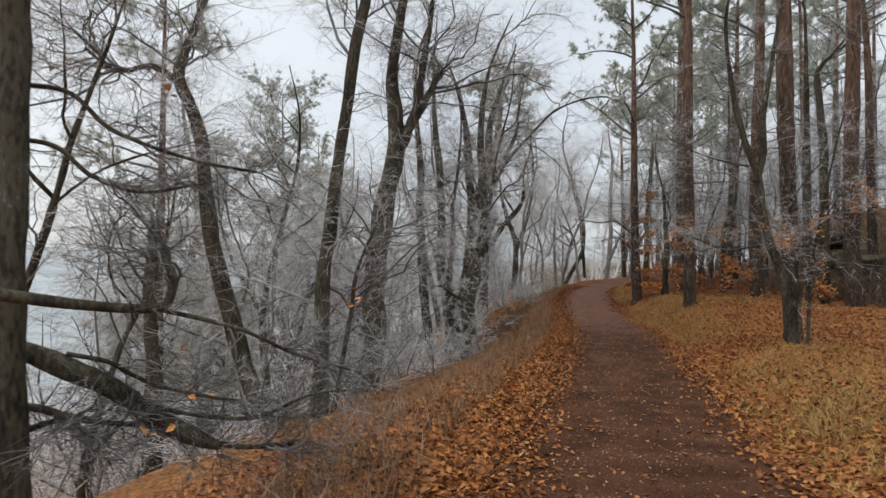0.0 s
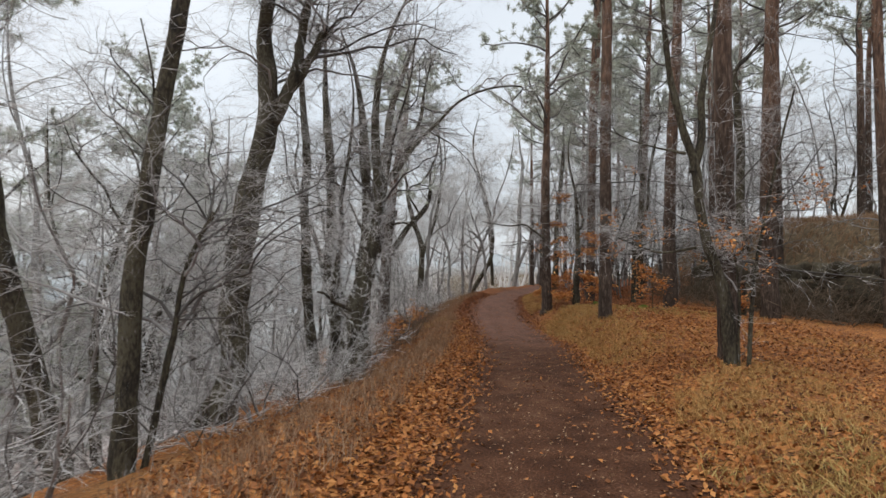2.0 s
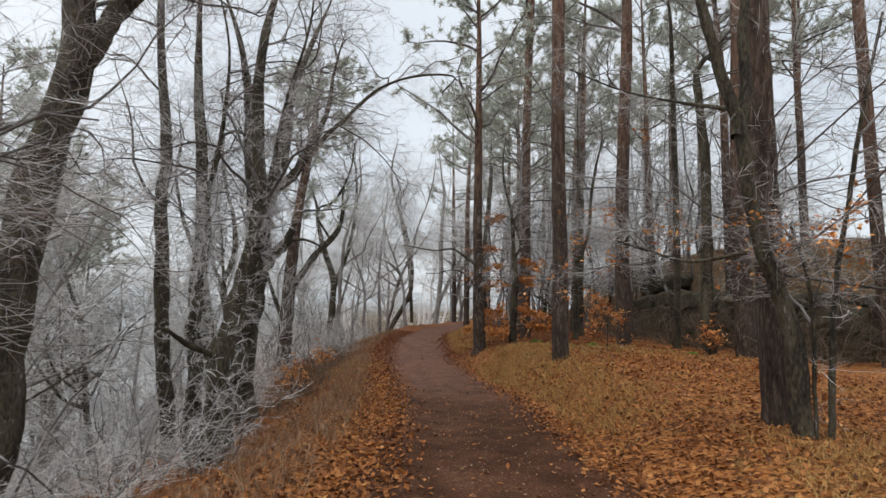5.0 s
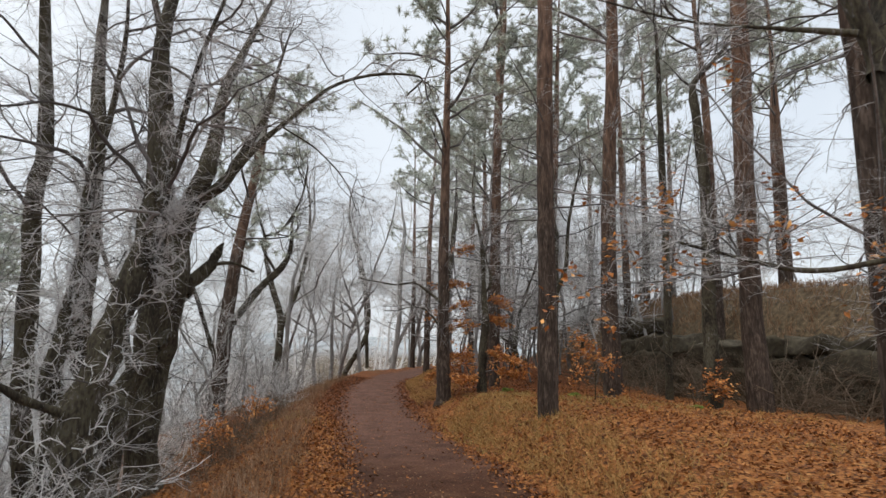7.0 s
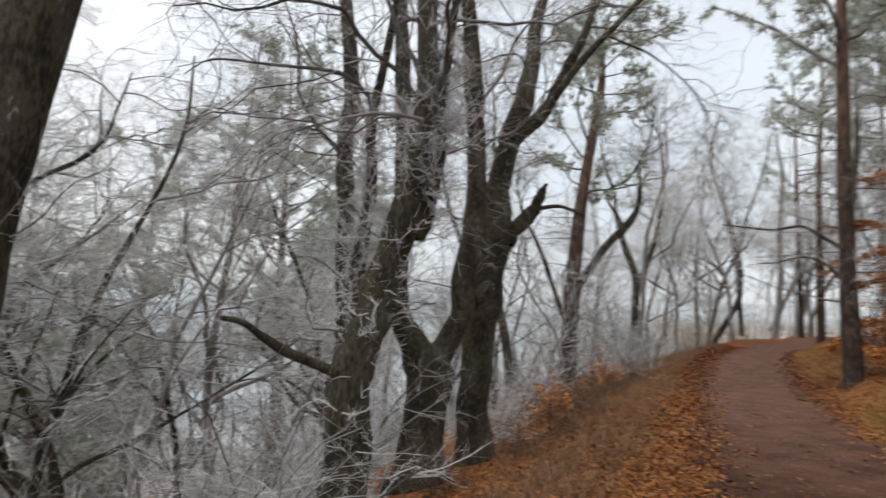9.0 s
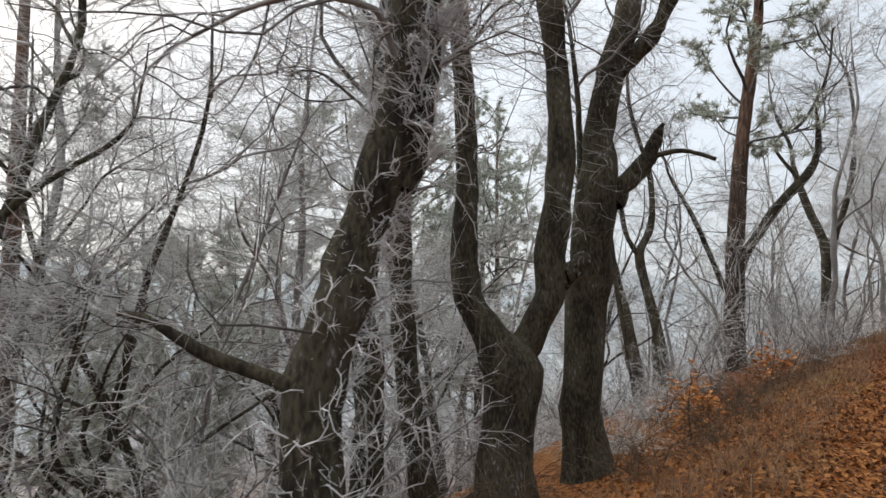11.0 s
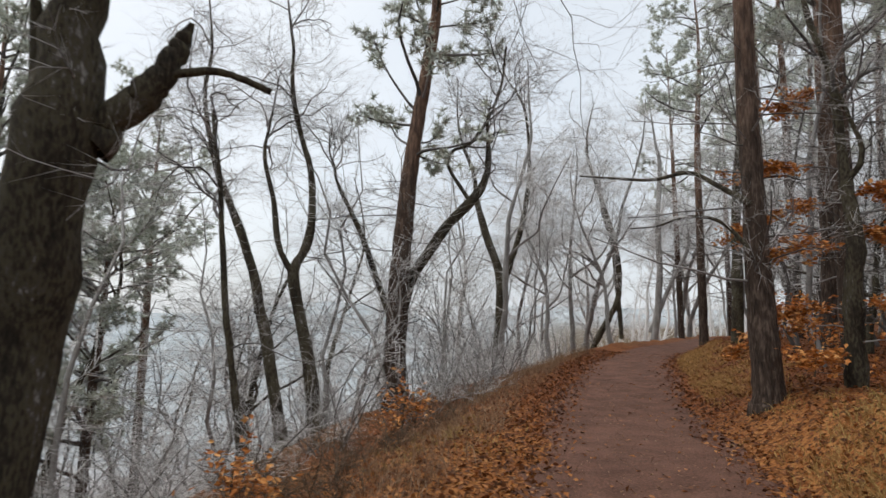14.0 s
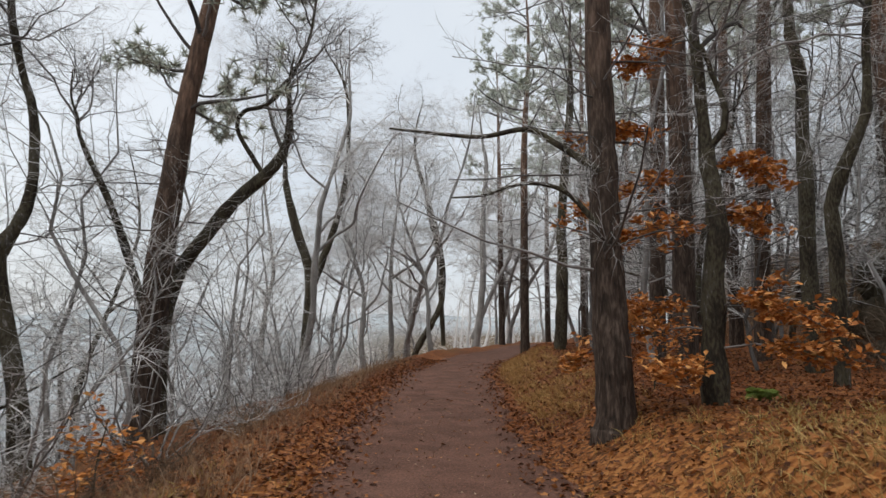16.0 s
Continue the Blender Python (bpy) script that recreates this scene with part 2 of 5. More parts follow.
def height(x, y):
    """Ground height: a ridge path, a steep wooded slope to the left, a level wood and a bank to the right."""
    x, y = np.asarray(x, float), np.asarray(y, float)
    s = path_x(y) - x
    z = path_z(y)
    left = np.clip(s - 2.2, 0, None)
    drop = 0.27 * np.minimum(left, 4) + 0.56 * np.clip(left - 4, 0, 70) * smooth(0, 3, left - 3)
    right = np.clip(-s - 1.1, 0, None)
    rise = (0.36 + 0.24 * smooth(12, 24, y)) * smooth(0, 1.6, right) + 0.01 * np.minimum(right, 60)
    foot = np.interp(y, [-30, 8, 20, 27, 34, 60], [24, 18.5, 16.6, 16.2, 18.5, 26])
    bank = 3.6 * smooth(0, 4.2, x - foot) * smooth(4, 14, y) * (1 - smooth(50, 62, y))
    far = np.hypot(x, y - 20)
    side = smooth(-10, -500, x)
    hills = smooth(350, 1500, far) * (95 + 38 * np.sin(x * 0.0031 + 1.3) + 26 * np.sin(y * 0.0047 + x * 0.0016)) * (0.35 + 0.65 * side)
    rough = smooth(1.4, 2.4, np.abs(s))
    return z - drop + rise + bank + hills + ripple(x, y) * rough + 0.1 * np.exp(-((s - 2.1) / 0.6) ** 2)


def lines(lo, hi, step, far_lo, far_hi, growth=1.16):
    core = list(np.arange(lo, hi + 1e-6, step))
    a, d = [], step
    v = lo
    while v > far_lo:
        d *= growth
        v -= d
        a.append(v)
    b, d, v = [], step, hi
    while v < far_hi:
        d *= growth
        v += d
        b.append(v)
    return np.array(a[::-1] + core + b)


def mesh_np(name, verts, faces, mat, shade=True):
    """A mesh from arrays of corners and of faces (all of one size)."""
    me = bpy.data.meshes.new(name)
    faces = np.asarray(faces, np.int32)
    k = faces.shape[1]
    me.vertices.add(len(verts))
    me.vertices.foreach_set("co", np.asarray(verts, np.float32).ravel())
    me.loops.add(faces.size)
    me.loops.foreach_set("vertex_index", faces.ravel())
    me.polygons.add(len(faces))
    me.polygons.foreach_set("loop_start", np.arange(0, faces.size, k, dtype=np.int32))
    me.polygons.foreach_set("use_smooth", np.full(len(faces), shade))
    me.update(calc_edges=True)
    me.materials.append(mat)
    return me


def sheet(xs, ys):
    """Corners and faces of a grid, x along columns."""
    X, Y = np.meshgrid(xs, ys)
    w = len(xs)
    i = (np.arange(len(ys) - 1)[:, None] * w + np.arange(w - 1)[None, :]).ravel()
    return X.ravel(), Y.ravel(), np.stack([i, i + 1, i + w + 1, i + w], 1)


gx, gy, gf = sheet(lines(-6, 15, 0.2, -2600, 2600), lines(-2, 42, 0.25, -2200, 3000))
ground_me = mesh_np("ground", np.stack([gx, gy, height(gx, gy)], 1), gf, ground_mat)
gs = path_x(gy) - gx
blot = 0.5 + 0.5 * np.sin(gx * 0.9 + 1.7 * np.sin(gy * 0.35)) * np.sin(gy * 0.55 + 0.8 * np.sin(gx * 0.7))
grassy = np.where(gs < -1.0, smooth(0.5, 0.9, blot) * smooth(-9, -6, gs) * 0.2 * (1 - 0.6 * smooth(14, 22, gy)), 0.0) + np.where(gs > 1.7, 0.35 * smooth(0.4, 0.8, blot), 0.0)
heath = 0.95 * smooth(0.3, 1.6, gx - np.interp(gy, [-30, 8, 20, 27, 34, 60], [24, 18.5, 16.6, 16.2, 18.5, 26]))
# far: how strongly haze is painted on, growing with distance
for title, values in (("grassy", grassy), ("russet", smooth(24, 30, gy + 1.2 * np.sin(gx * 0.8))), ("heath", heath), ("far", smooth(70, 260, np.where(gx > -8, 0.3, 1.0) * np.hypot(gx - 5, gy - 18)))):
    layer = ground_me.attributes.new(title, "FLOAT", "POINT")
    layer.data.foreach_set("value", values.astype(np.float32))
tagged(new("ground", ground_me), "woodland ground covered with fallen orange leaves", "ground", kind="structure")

# the trodden path, its edges dipping under the litter
pv, pu = np.concatenate([np.arange(-12, 0, 0.4), np.arange(0, 46, 0.1), np.arange(46, 95, 0.5)]), np.linspace(-2.2, 2.2, 51)
px, py, pf = sheet(pu, pv)
edge = 1.36 + 0.14 * np.sin(py * 0.8) * np.sign(px) + 0.09 * np.sin(py * 2.7 + 1.2 * np.sign(px)) + 0.06 * np.sin(py * 6.1 + 2 * np.sign(px)) + 0.05 * np.sin(py * 13.7 + 4 * np.sign(px)) * np.sin(py * 3.3)
crown = 0.03 - 0.16 * smooth(0, 0.5, np.abs(px) - edge + 0.25) - 0.02 * np.exp(-((np.abs(px) - 0.45) / 0.2) ** 2)
crown = crown + 0.006 * np.sin(px * 9 + py * 3) * np.sin(py * 7)
wx = path_x(py) + px
path_me = mesh_np("path", np.stack([wx, py, path_z(py) + crown], 1), pf, path_mat)
layer = path_me.attributes.new("gravelly", "FLOAT", "POINT")
layer.data.foreach_set("value", (smooth(14, 25, py + 0.8 * np.sin(px * 2 + py))).astype(np.float32))
tagged(new("path", path_me), "damp reddish-brown trodden earth footpath through leaf litter", "path", kind="structure")


# ---- growing things ----
def unit(v):
    return v / np.maximum(np.linalg.norm(v, axis=-1, keepdims=True), 1e-9)


def tubes(P, R, sides):
    """Corners and faces of many tubes: P (n, k, 3) middle lines, R (n, k) radii."""
    n, k, _ = P.shape
    T = unit(np.gradient(P, axis=1))
    mean = unit(P[:, -1] - P[:, 0])
    ref = np.where(np.abs(mean[:, 2:3]) > 0.8, np.array([[1.0, 0.13, 0]]), np.array([[0.1, 0, 1.0]]))[:, None, :]
    U = unit(np.cross(T, np.broadcast_to(ref, T.shape)))
    W = np.cross(T, U)
    a = np.linspace(0, 2 * np.pi, sides, endpoint=False)
    V = P[:, :, None] + R[:, :, None, None] * (np.cos(a)[:, None] * U[:, :, None] + np.sin(a)[:, None] * W[:, :, None])
    base = (np.arange(n) * k * sides)[:, None, None] + (np.arange(k - 1) * sides)[None, :, None]
    j, j2 = np.arange(sides)[None, None], np.roll(np.arange(sides), -1)[None, None]
    F = np.stack([base + j, base + j2, base + sides + j2, base + sides + j], -1)
    return V.reshape(-1, 3), F.reshape(-1, 4)


def spikes(P, r):
    """Corners and faces of thin three-sided pointed twigs from P[:, 0] to P[:, -1]."""
    a, b = P[:, 0], P[:, -1]
    t = unit(b - a)
    u = unit(np.cross(t, np.where(np.abs(t[:, 2:3]) > 0.8, np.array([[1.0, 0, 0]]), np.array([[0, 0, 1.0]]))))
    w = np.cross(t, u)
    r = r[:, 0:1]
    V = np.stack([a + r * u, a + r * (-0.5 * u + 0.87 * w), a + r * (-0.5 * u - 0.87 * w), b], 1).reshape(-1, 3)
    o = (np.arange(len(P)) * 4)[:, None, None]
    return V, (o + np.array([[[0, 1, 3], [1, 2, 3], [2, 0, 3]]])).reshape(-1, 3)


def joined(*pieces):
    """Corners and faces of several pieces, all in triangles."""
    V, F, n = [], [], 0
    for v, f in pieces:
        if f.shape[1] == 4:
            f = np.vstack([f[:, [0, 1, 2]], f[:, [0, 2, 3]]])
        V.append(v)
        F.append(f + n)
        n += len(v)
    return np.vstack(V), np.vstack(F)


def spawn(rng, P, R, m, lengths, u_range, spread, up, wob, k, r_of, r_end=0.45, level=1.0):
    """Side shoots on the tubes P: m on each, at fractions u along them. Returns their middle lines and radii."""
    n, kp, _ = P.shape
    idx = np.repeat(np.arange(n), m)
    u = rng.uniform(*u_range, len(idx))
    f = u * (kp - 1)
    i = np.minimum(f.astype(int), kp - 2)
    w = (f - i)[:, None]
    pos = P[idx, i] * (1 - w) + P[idx, i + 1] * w
    rad = R[idx, i] * (1 - w[:, 0]) + R[idx, i + 1] * w[:, 0]
    tan = unit(P[idx, i + 1] - P[idx, i])
    rnd = rng.normal(size=tan.shape)
    per = unit(rnd - (rnd * tan).sum(1, keepdims=True) * tan)
    ang = rng.uniform(*spread, len(idx))[:, None]
    d = unit((tan * np.cos(ang) + per * np.sin(ang)) * np.array([1, 1, level]) + np.array([0, 0, up]))
    L = rng.uniform(*lengths, len(idx)) * (1.15 - 0.45 * u)
    step = (L / (k - 1))[:, None]
    pts = [pos]
    for _ in range(k - 1):
        pts.append(pts[-1] + d * step)
        d = unit(d + wob * rng.normal(size=d.shape) + np.array([0, 0, 0.25 * up]))
    r0 = np.minimum(rad * 0.7, r_of(L))
    return np.stack(pts, 1), r0[:, None] * np.linspace(1, r_end, k)[None, :]


def spline(points, n):
    """n points and radii along a Catmull-Rom curve through control points (x, y, z, r)."""
    p = np.array(points, float)
    p = np.vstack([2 * p[0] - p[1], p, 2 * p[-1] - p[-2]])
    out = []
    for u in np.linspace(0, len(p) - 3 - 1e-6, n):
        i = int(u)
        t = u - i
        a, b, c, d = p[i:i + 4]
        out.append(0.5 * (2 * b + (c - a) * t + (2 * a - 5 * b + 4 * c - d) * t * t + (3 * b - a - 3 * c + d) * t ** 3))
    out = np.array(out)
    out[:, 3] = np.maximum(out[:, 3], 0.004)
    return out


def rooted(stem):
    """The stem carried on down into the ground."""
    x, y, z, r = stem[0]
    g = float(height(x, y)) - 0.12
    x2, y2, z2, _ = stem[1]
    if z > g:
        f = min(0.25, max(-0.25, (x - x2) / max(0.3, z2 - z)))
        return [(x + f * (z - g) * 0.5, y, g, r * 1.06)] + list(stem)
    kept = [p for p in stem if p[2] > g + 0.35]
    x2, y2, z2, r2 = kept[0]
    f = (z2 - g) / max(0.3, z2 - z)
    return [(x2 + (x - x2) * f, y2 + (y - y2) * f, g, max(r, r2))] + kept


def carried_on(rng, stem, top):
    """The stem carried on upwards to its thin end."""
    x, y, z, r = stem[-1]
    d = Vector(stem[-1][:3]) - Vector(stem[-2][:3])
    d = (d.normalized() + Vector((0, 0, 0.35))).normalized()
    more = []
    p = Vector((x, y, z))
    for f in (0.3, 0.65, 1.0):
        d = (d + Vector((rng.normal() * 0.16, rng.normal() * 0.16, 0.05))).normalized()
        p = p + d * top / 3
        more.append((p.x, p.y, p.z, max(0.008, r * (1 - 0.9 * f))))
    return list(stem) + more


def knobbed(rng, c, amount):
    """Uneven thickness and slight wander along a stem."""
    n = len(c)
    w = np.cumsum(rng.normal(size=(n, 2)), 0)
    w = w - np.linspace(0, 1, n)[:, None] * w[-1]
    c[:, :2] += w * amount * 0.12 * c[:, 3:4]
    span = np.concatenate([[0], np.cumsum(np.linalg.norm(np.diff(c[:, :3], axis=0), axis=1))])
    knots = np.arange(0, span[-1] + 1, max(0.3, 2.5 * c[:, 3].mean()))
    c[:, 3] *= 1 + amount * 0.09 * np.interp(span, knots, rng.normal(size=len(knots)).clip(-1.4, 1.4))
    return c


def part(name, me, parent, label="", kind=""):
    ob = new(name, me)
    ob.parent = parent
    return tagged(ob, label, kind=kind)


def leaf_blades(rng, at, size, flat=0.6):
    """Small folded leaves at places at (n, 3): four corners and a midrib each, in six-cornered outline."""
    n = len(at)
    d = rng.normal(size=(n, 3))
    d[:, 2] *= 1 - flat
    d = unit(d)
    nrm = rng.normal(size=(n, 3)) * (1 - flat) + np.array([0, 0, 1.0])
    side = unit(np.cross(d, nrm))
    nrm = np.cross(side, d)
    s = rng.uniform(0.6, 1.25, n)[:, None] * size
    curl = rng.uniform(-0.1, 0.32, n)[:, None] * s
    tip = at + d * s + nrm * curl * 0.8
    mid = at + d * s * 0.5
    left, right = mid + side * s * 0.33 + nrm * curl, mid - side * s * 0.33 + nrm * curl
    V = np.stack([at, mid, tip, left, right], 1).reshape(-1, 3)
    o = (np.arange(n) * 5)[:, None, None]
    return V, (o + np.array([[[0, 1, 3], [1, 2, 3], [0, 4, 1], [1, 4, 2]]])).reshape(-1, 3)


def crown_meshes(rng, P, R, density, pale, fine=(6, 6), long=2.4, reach=(1.4, 3.8), twig=1.0):
    """Second limbs on the stems P, then branches, side twigs and fine twigs."""
    upper = len(P) // 3
    L2, s2 = spawn(rng, P[upper:], R[upper:], max(1, round(3.6 * density)), reach, (0.05, 0.95), (0.5, 1.25), 0.04, 0.28, 12, lambda L: 0.007 + 0.0085 * L, 0.2)
    A1, a1 = spawn(rng, P, R, max(1, round(2.6 * density)), (0.25 * long, long), (0.02, 0.98), (0.8, 1.4), 0.03, 0.34, 8, lambda L: 0.004 + 0.005 * L, 0.3, 0.55)
    C1, c1 = spawn(rng, L2, s2, 8, (0.2 * long, long * 0.8), (0.12, 1.0), (0.5, 1.2), 0.0, 0.36, 8, lambda L: 0.004 + 0.0045 * L, 0.3, 0.55)
    B1, r1 = np.concatenate([A1, C1]), np.concatenate([a1, c1])
    B2, r2 = spawn(rng, B1, r1, fine[0], (0.25 * twig, 0.95 * twig), (0.12, 1.0), (0.5, 1.1), 0.0, 0.36, 5 if not pale else 4, lambda L: 0.003 + 0.002 * L, 0.45, 0.5)
    B3, r3 = spawn(rng, B2, r2, fine[1], (0.12 * twig, 0.42 * twig), (0.05, 1.0), (0.45, 1.1), 0.0, 0.2, 2, lambda L: 0.0042 + 0.0022 * L, 0.45, 0.65)
    if pale:
        s2, r1, r2, r3 = s2 * 1.1, r1 * 1.2, r2 * 1.5, r3 * 2.0
    return joined(tubes(L2, s2, 5), tubes(B1, r1, 3)), joined(tubes(B2, r2, 3), spikes(B3, r3)), B2


def deciduous(name, seed, stems, top=4.0, density=1.0, fuzz=0, leaves=0, leaf_low=False, flare=False, pale=0, low_limbs=False, short=False, shoot=(0.12, 0.7), label=""):
    """A bare tree: measured stems carried on upwards, branches, twigs, and any leaves kept through winter."""
    rng = np.random.default_rng(seed)
    root = new(name)
    x0, y0 = stems[0][0][:2]
    origin = np.array([x0, y0, float(height(x0, y0))])
    root.location = origin
    lines_all, radii_all = [], []
    for i, stem in enumerate(stems):
        last_r = stem[-1][3]
        stem = rooted(stem) if i == 0 or not low_limbs and stem[0][2] < float(height(*stem[0][:2])) + 0.9 and stem[0][3] < 0.2 and i > 0 and abs(stem[0][0] - x0) > 0.05 else list(stem)
        if last_r > 0.032 and not (low_limbs and i) and not (len(stem) == 3 and last_r > 0.05 and i > 1):
            stem = carried_on(rng, stem, top * (1.0 if i == 0 else 0.75))
        c = knobbed(rng, spline(stem, 40), 1.0)
        if flare and i == 0:
            low = np.clip(1 - (c[:, 2] - c[0, 2]) / 0.8, 0, 1)
            c[:, 3] *= 1 + 0.55 * low ** 2
        P, R = c[None, :, :3] - origin, c[None, :, 3]
        v, f = tubes(P, R, 14 if R.max() > 0.05 else 8)
        if R.max() > 0.05:
            girth = R.max()
            grain = np.array([1 + (0.1 if girth > 0.12 else 0.04) * noise.noise(Vector(p) * 2.2 + Vector((seed, 0, 0))) + 0.07 * noise.noise(Vector((p[0] * 22, p[1] * 22, p[2] * 5))) for p in v])
            mid = np.repeat(P[0], 14, 0)
            v = mid + (v - mid) * grain[:, None]
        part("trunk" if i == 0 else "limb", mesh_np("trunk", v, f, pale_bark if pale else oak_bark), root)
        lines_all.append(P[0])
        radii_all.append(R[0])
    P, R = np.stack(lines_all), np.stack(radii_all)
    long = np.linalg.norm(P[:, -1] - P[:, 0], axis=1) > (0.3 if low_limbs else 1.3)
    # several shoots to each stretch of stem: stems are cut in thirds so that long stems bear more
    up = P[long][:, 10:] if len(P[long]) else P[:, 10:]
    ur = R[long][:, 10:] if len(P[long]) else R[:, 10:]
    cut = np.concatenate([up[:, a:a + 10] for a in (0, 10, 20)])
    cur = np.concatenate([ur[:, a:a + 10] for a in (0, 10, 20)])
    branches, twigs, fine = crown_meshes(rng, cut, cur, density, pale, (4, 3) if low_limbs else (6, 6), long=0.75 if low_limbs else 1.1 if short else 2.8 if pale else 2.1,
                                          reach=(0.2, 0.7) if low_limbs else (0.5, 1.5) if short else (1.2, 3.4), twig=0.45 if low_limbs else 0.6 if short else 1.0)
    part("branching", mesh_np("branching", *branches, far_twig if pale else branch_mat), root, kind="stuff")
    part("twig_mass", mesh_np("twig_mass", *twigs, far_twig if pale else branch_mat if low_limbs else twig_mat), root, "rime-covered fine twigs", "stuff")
    if fuzz:
        tall = np.linalg.norm(P[:, -1] - P[:, 0], axis=1) > 2.8
        tall[1:] &= fuzz > 300
        tall[0] = True
        S1, q1 = spawn(rng, P[tall], R[tall], fuzz if tall.sum() == 1 else fuzz // 2, shoot, (0.02, 0.72), (0.7, 1.5), 0.08, 0.6, 8, lambda L: 0.0035 + 0.0045 * L)
        S2, q2 = spawn(rng, S1, q1, 12, (0.05, 0.22), (0.15, 1.0), (0.5, 1.2), 0.05, 0.3, 3, lambda L: 0.0034 + 0.004 * L)
        part("shoot_mass", mesh_np("shoot_mass", *joined(tubes(S1, q1, 4), spikes(S2, q2 * 1.1)), far_twig), root, "short rimed shoots on the bark", "stuff")
    if leaves:
        if leaf_low:
            fans = [(0.75, 2.5, 1.7), (0.6, -0.9, 1.3), (1.15, 2.2, 1.3), (0.95, -1.2, 1.2), (1.1, -0.3, 1.25), (1.75, 2.9, 1.1), (2.15, 0.2, 0.7), (2.6, 2.4, 1.6), (2.8, -0.5, 0.8), (3.2, 2.7, 1.4), (0.5, 3.6, 1.0), (4.3, 2.0, 0.9)]
            S1 = []
            for up, way, far in fans:
                foot = P[0, int(np.argmin(np.abs(P[0, :, 2] - up)))]
                k = np.linspace(0, 1, 7)
                S1.append(np.stack([foot[0] + np.cos(way) * far * k, foot[1] + np.sin(way) * far * k, foot[2] + far * (rng.uniform(0.1, 0.5) * k - rng.uniform(0.25, 0.6) * k ** 2)], 1) + rng.normal(size=(7, 3)) * 0.03 * k[:, None])
            S1 = np.stack(S1)
            q1 = np.linspace(0.013, 0.004, 7)[None].repeat(len(S1), 0)
            S2, q2 = spawn(rng, S1, q1, 12, (0.2, 0.6), (0.2, 1.0), (0.5, 1.0), 0.0, 0.1, 4, lambda L: 0.003 + 0.002 * L)
            S2[:, :, 2] = S2[:, :1, 2] + 0.6 * (S2[:, :, 2] - S2[:, :1, 2])
            v1, f1 = tubes(S1, q1, 5)
            v2, f2 = tubes(S2, q2, 3)
            part("leafy_branching", mesh_np("leafy_branching", np.vstack([v1, v2]), np.vstack([f1, f2 + len(v1)]), branch_mat), root, kind="stuff")
            hold = S2
        else:
            hold = fine[fine[:, 0, 2] < 3.2]
        pick = rng.integers(0, len(hold), leaves if not leaf_low else leaves * 3)
        bunch = pick if leaf_low else rng.choice(pick[:max(8, leaves // 14)], leaves)
        at = hold[bunch, rng.integers(0, hold.shape[1], len(bunch))] + rng.normal(size=(len(bunch), 3)) * np.array([0.04, 0.04, 0.035])
        v, f = leaf_blades(rng, at, 0.085 if leaf_low else 0.058, 0.6)
        part("foliage", mesh_np("foliage", v, f, leaf_mat, False), root, "dry orange leaves kept through winter", "stuff")
    return tagged(root, label, "tree", "bare trees along the path")


def snag(name, seed, stems, label=""):
    rng = np.random.default_rng(seed)
    root = new(name)
    stem = rooted(stems[0])
    origin = np.array(stem[0][:3])
    root.location = origin
    c = knobbed(rng, spline(stem, 24), 1.2)
    P, R = c[None, :, :3] - origin, c[None, :, 3]
    part("trunk", mesh_np("trunk", *tubes(P, R, 12), oak_bark), root)
    B, r = spawn(rng, P, R, 9, (0.3, 1.1), (0.4, 0.98), (0.6, 1.2), 0.1, 0.25, 5, lambda L: 0.006 + 0.01 * L)
    part("branching", mesh_np("branching", *tubes(B, r, 5), branch_mat), root, kind="stuff")
    return tagged(root, label, "tree")


def needle_tufts(rng, at, along, per, size):
    """Tufts of needle blades round places on shoots."""
    n = len(at)
    base = np.repeat(at, per, 0)
    d = unit(np.repeat(along, per, 0) * 0.6 + rng.normal(size=(n * per, 3)))
    L = rng.uniform(0.6, 1.2, (n * per, 1)) * size
    side = unit(np.cross(d, rng.normal(size=d.shape))) * size * 0.07
    V = np.stack([base - side, base + side, base + d * L], 1).reshape(-1, 3)
    return V, np.arange(n * per * 3).reshape(-1, 3)


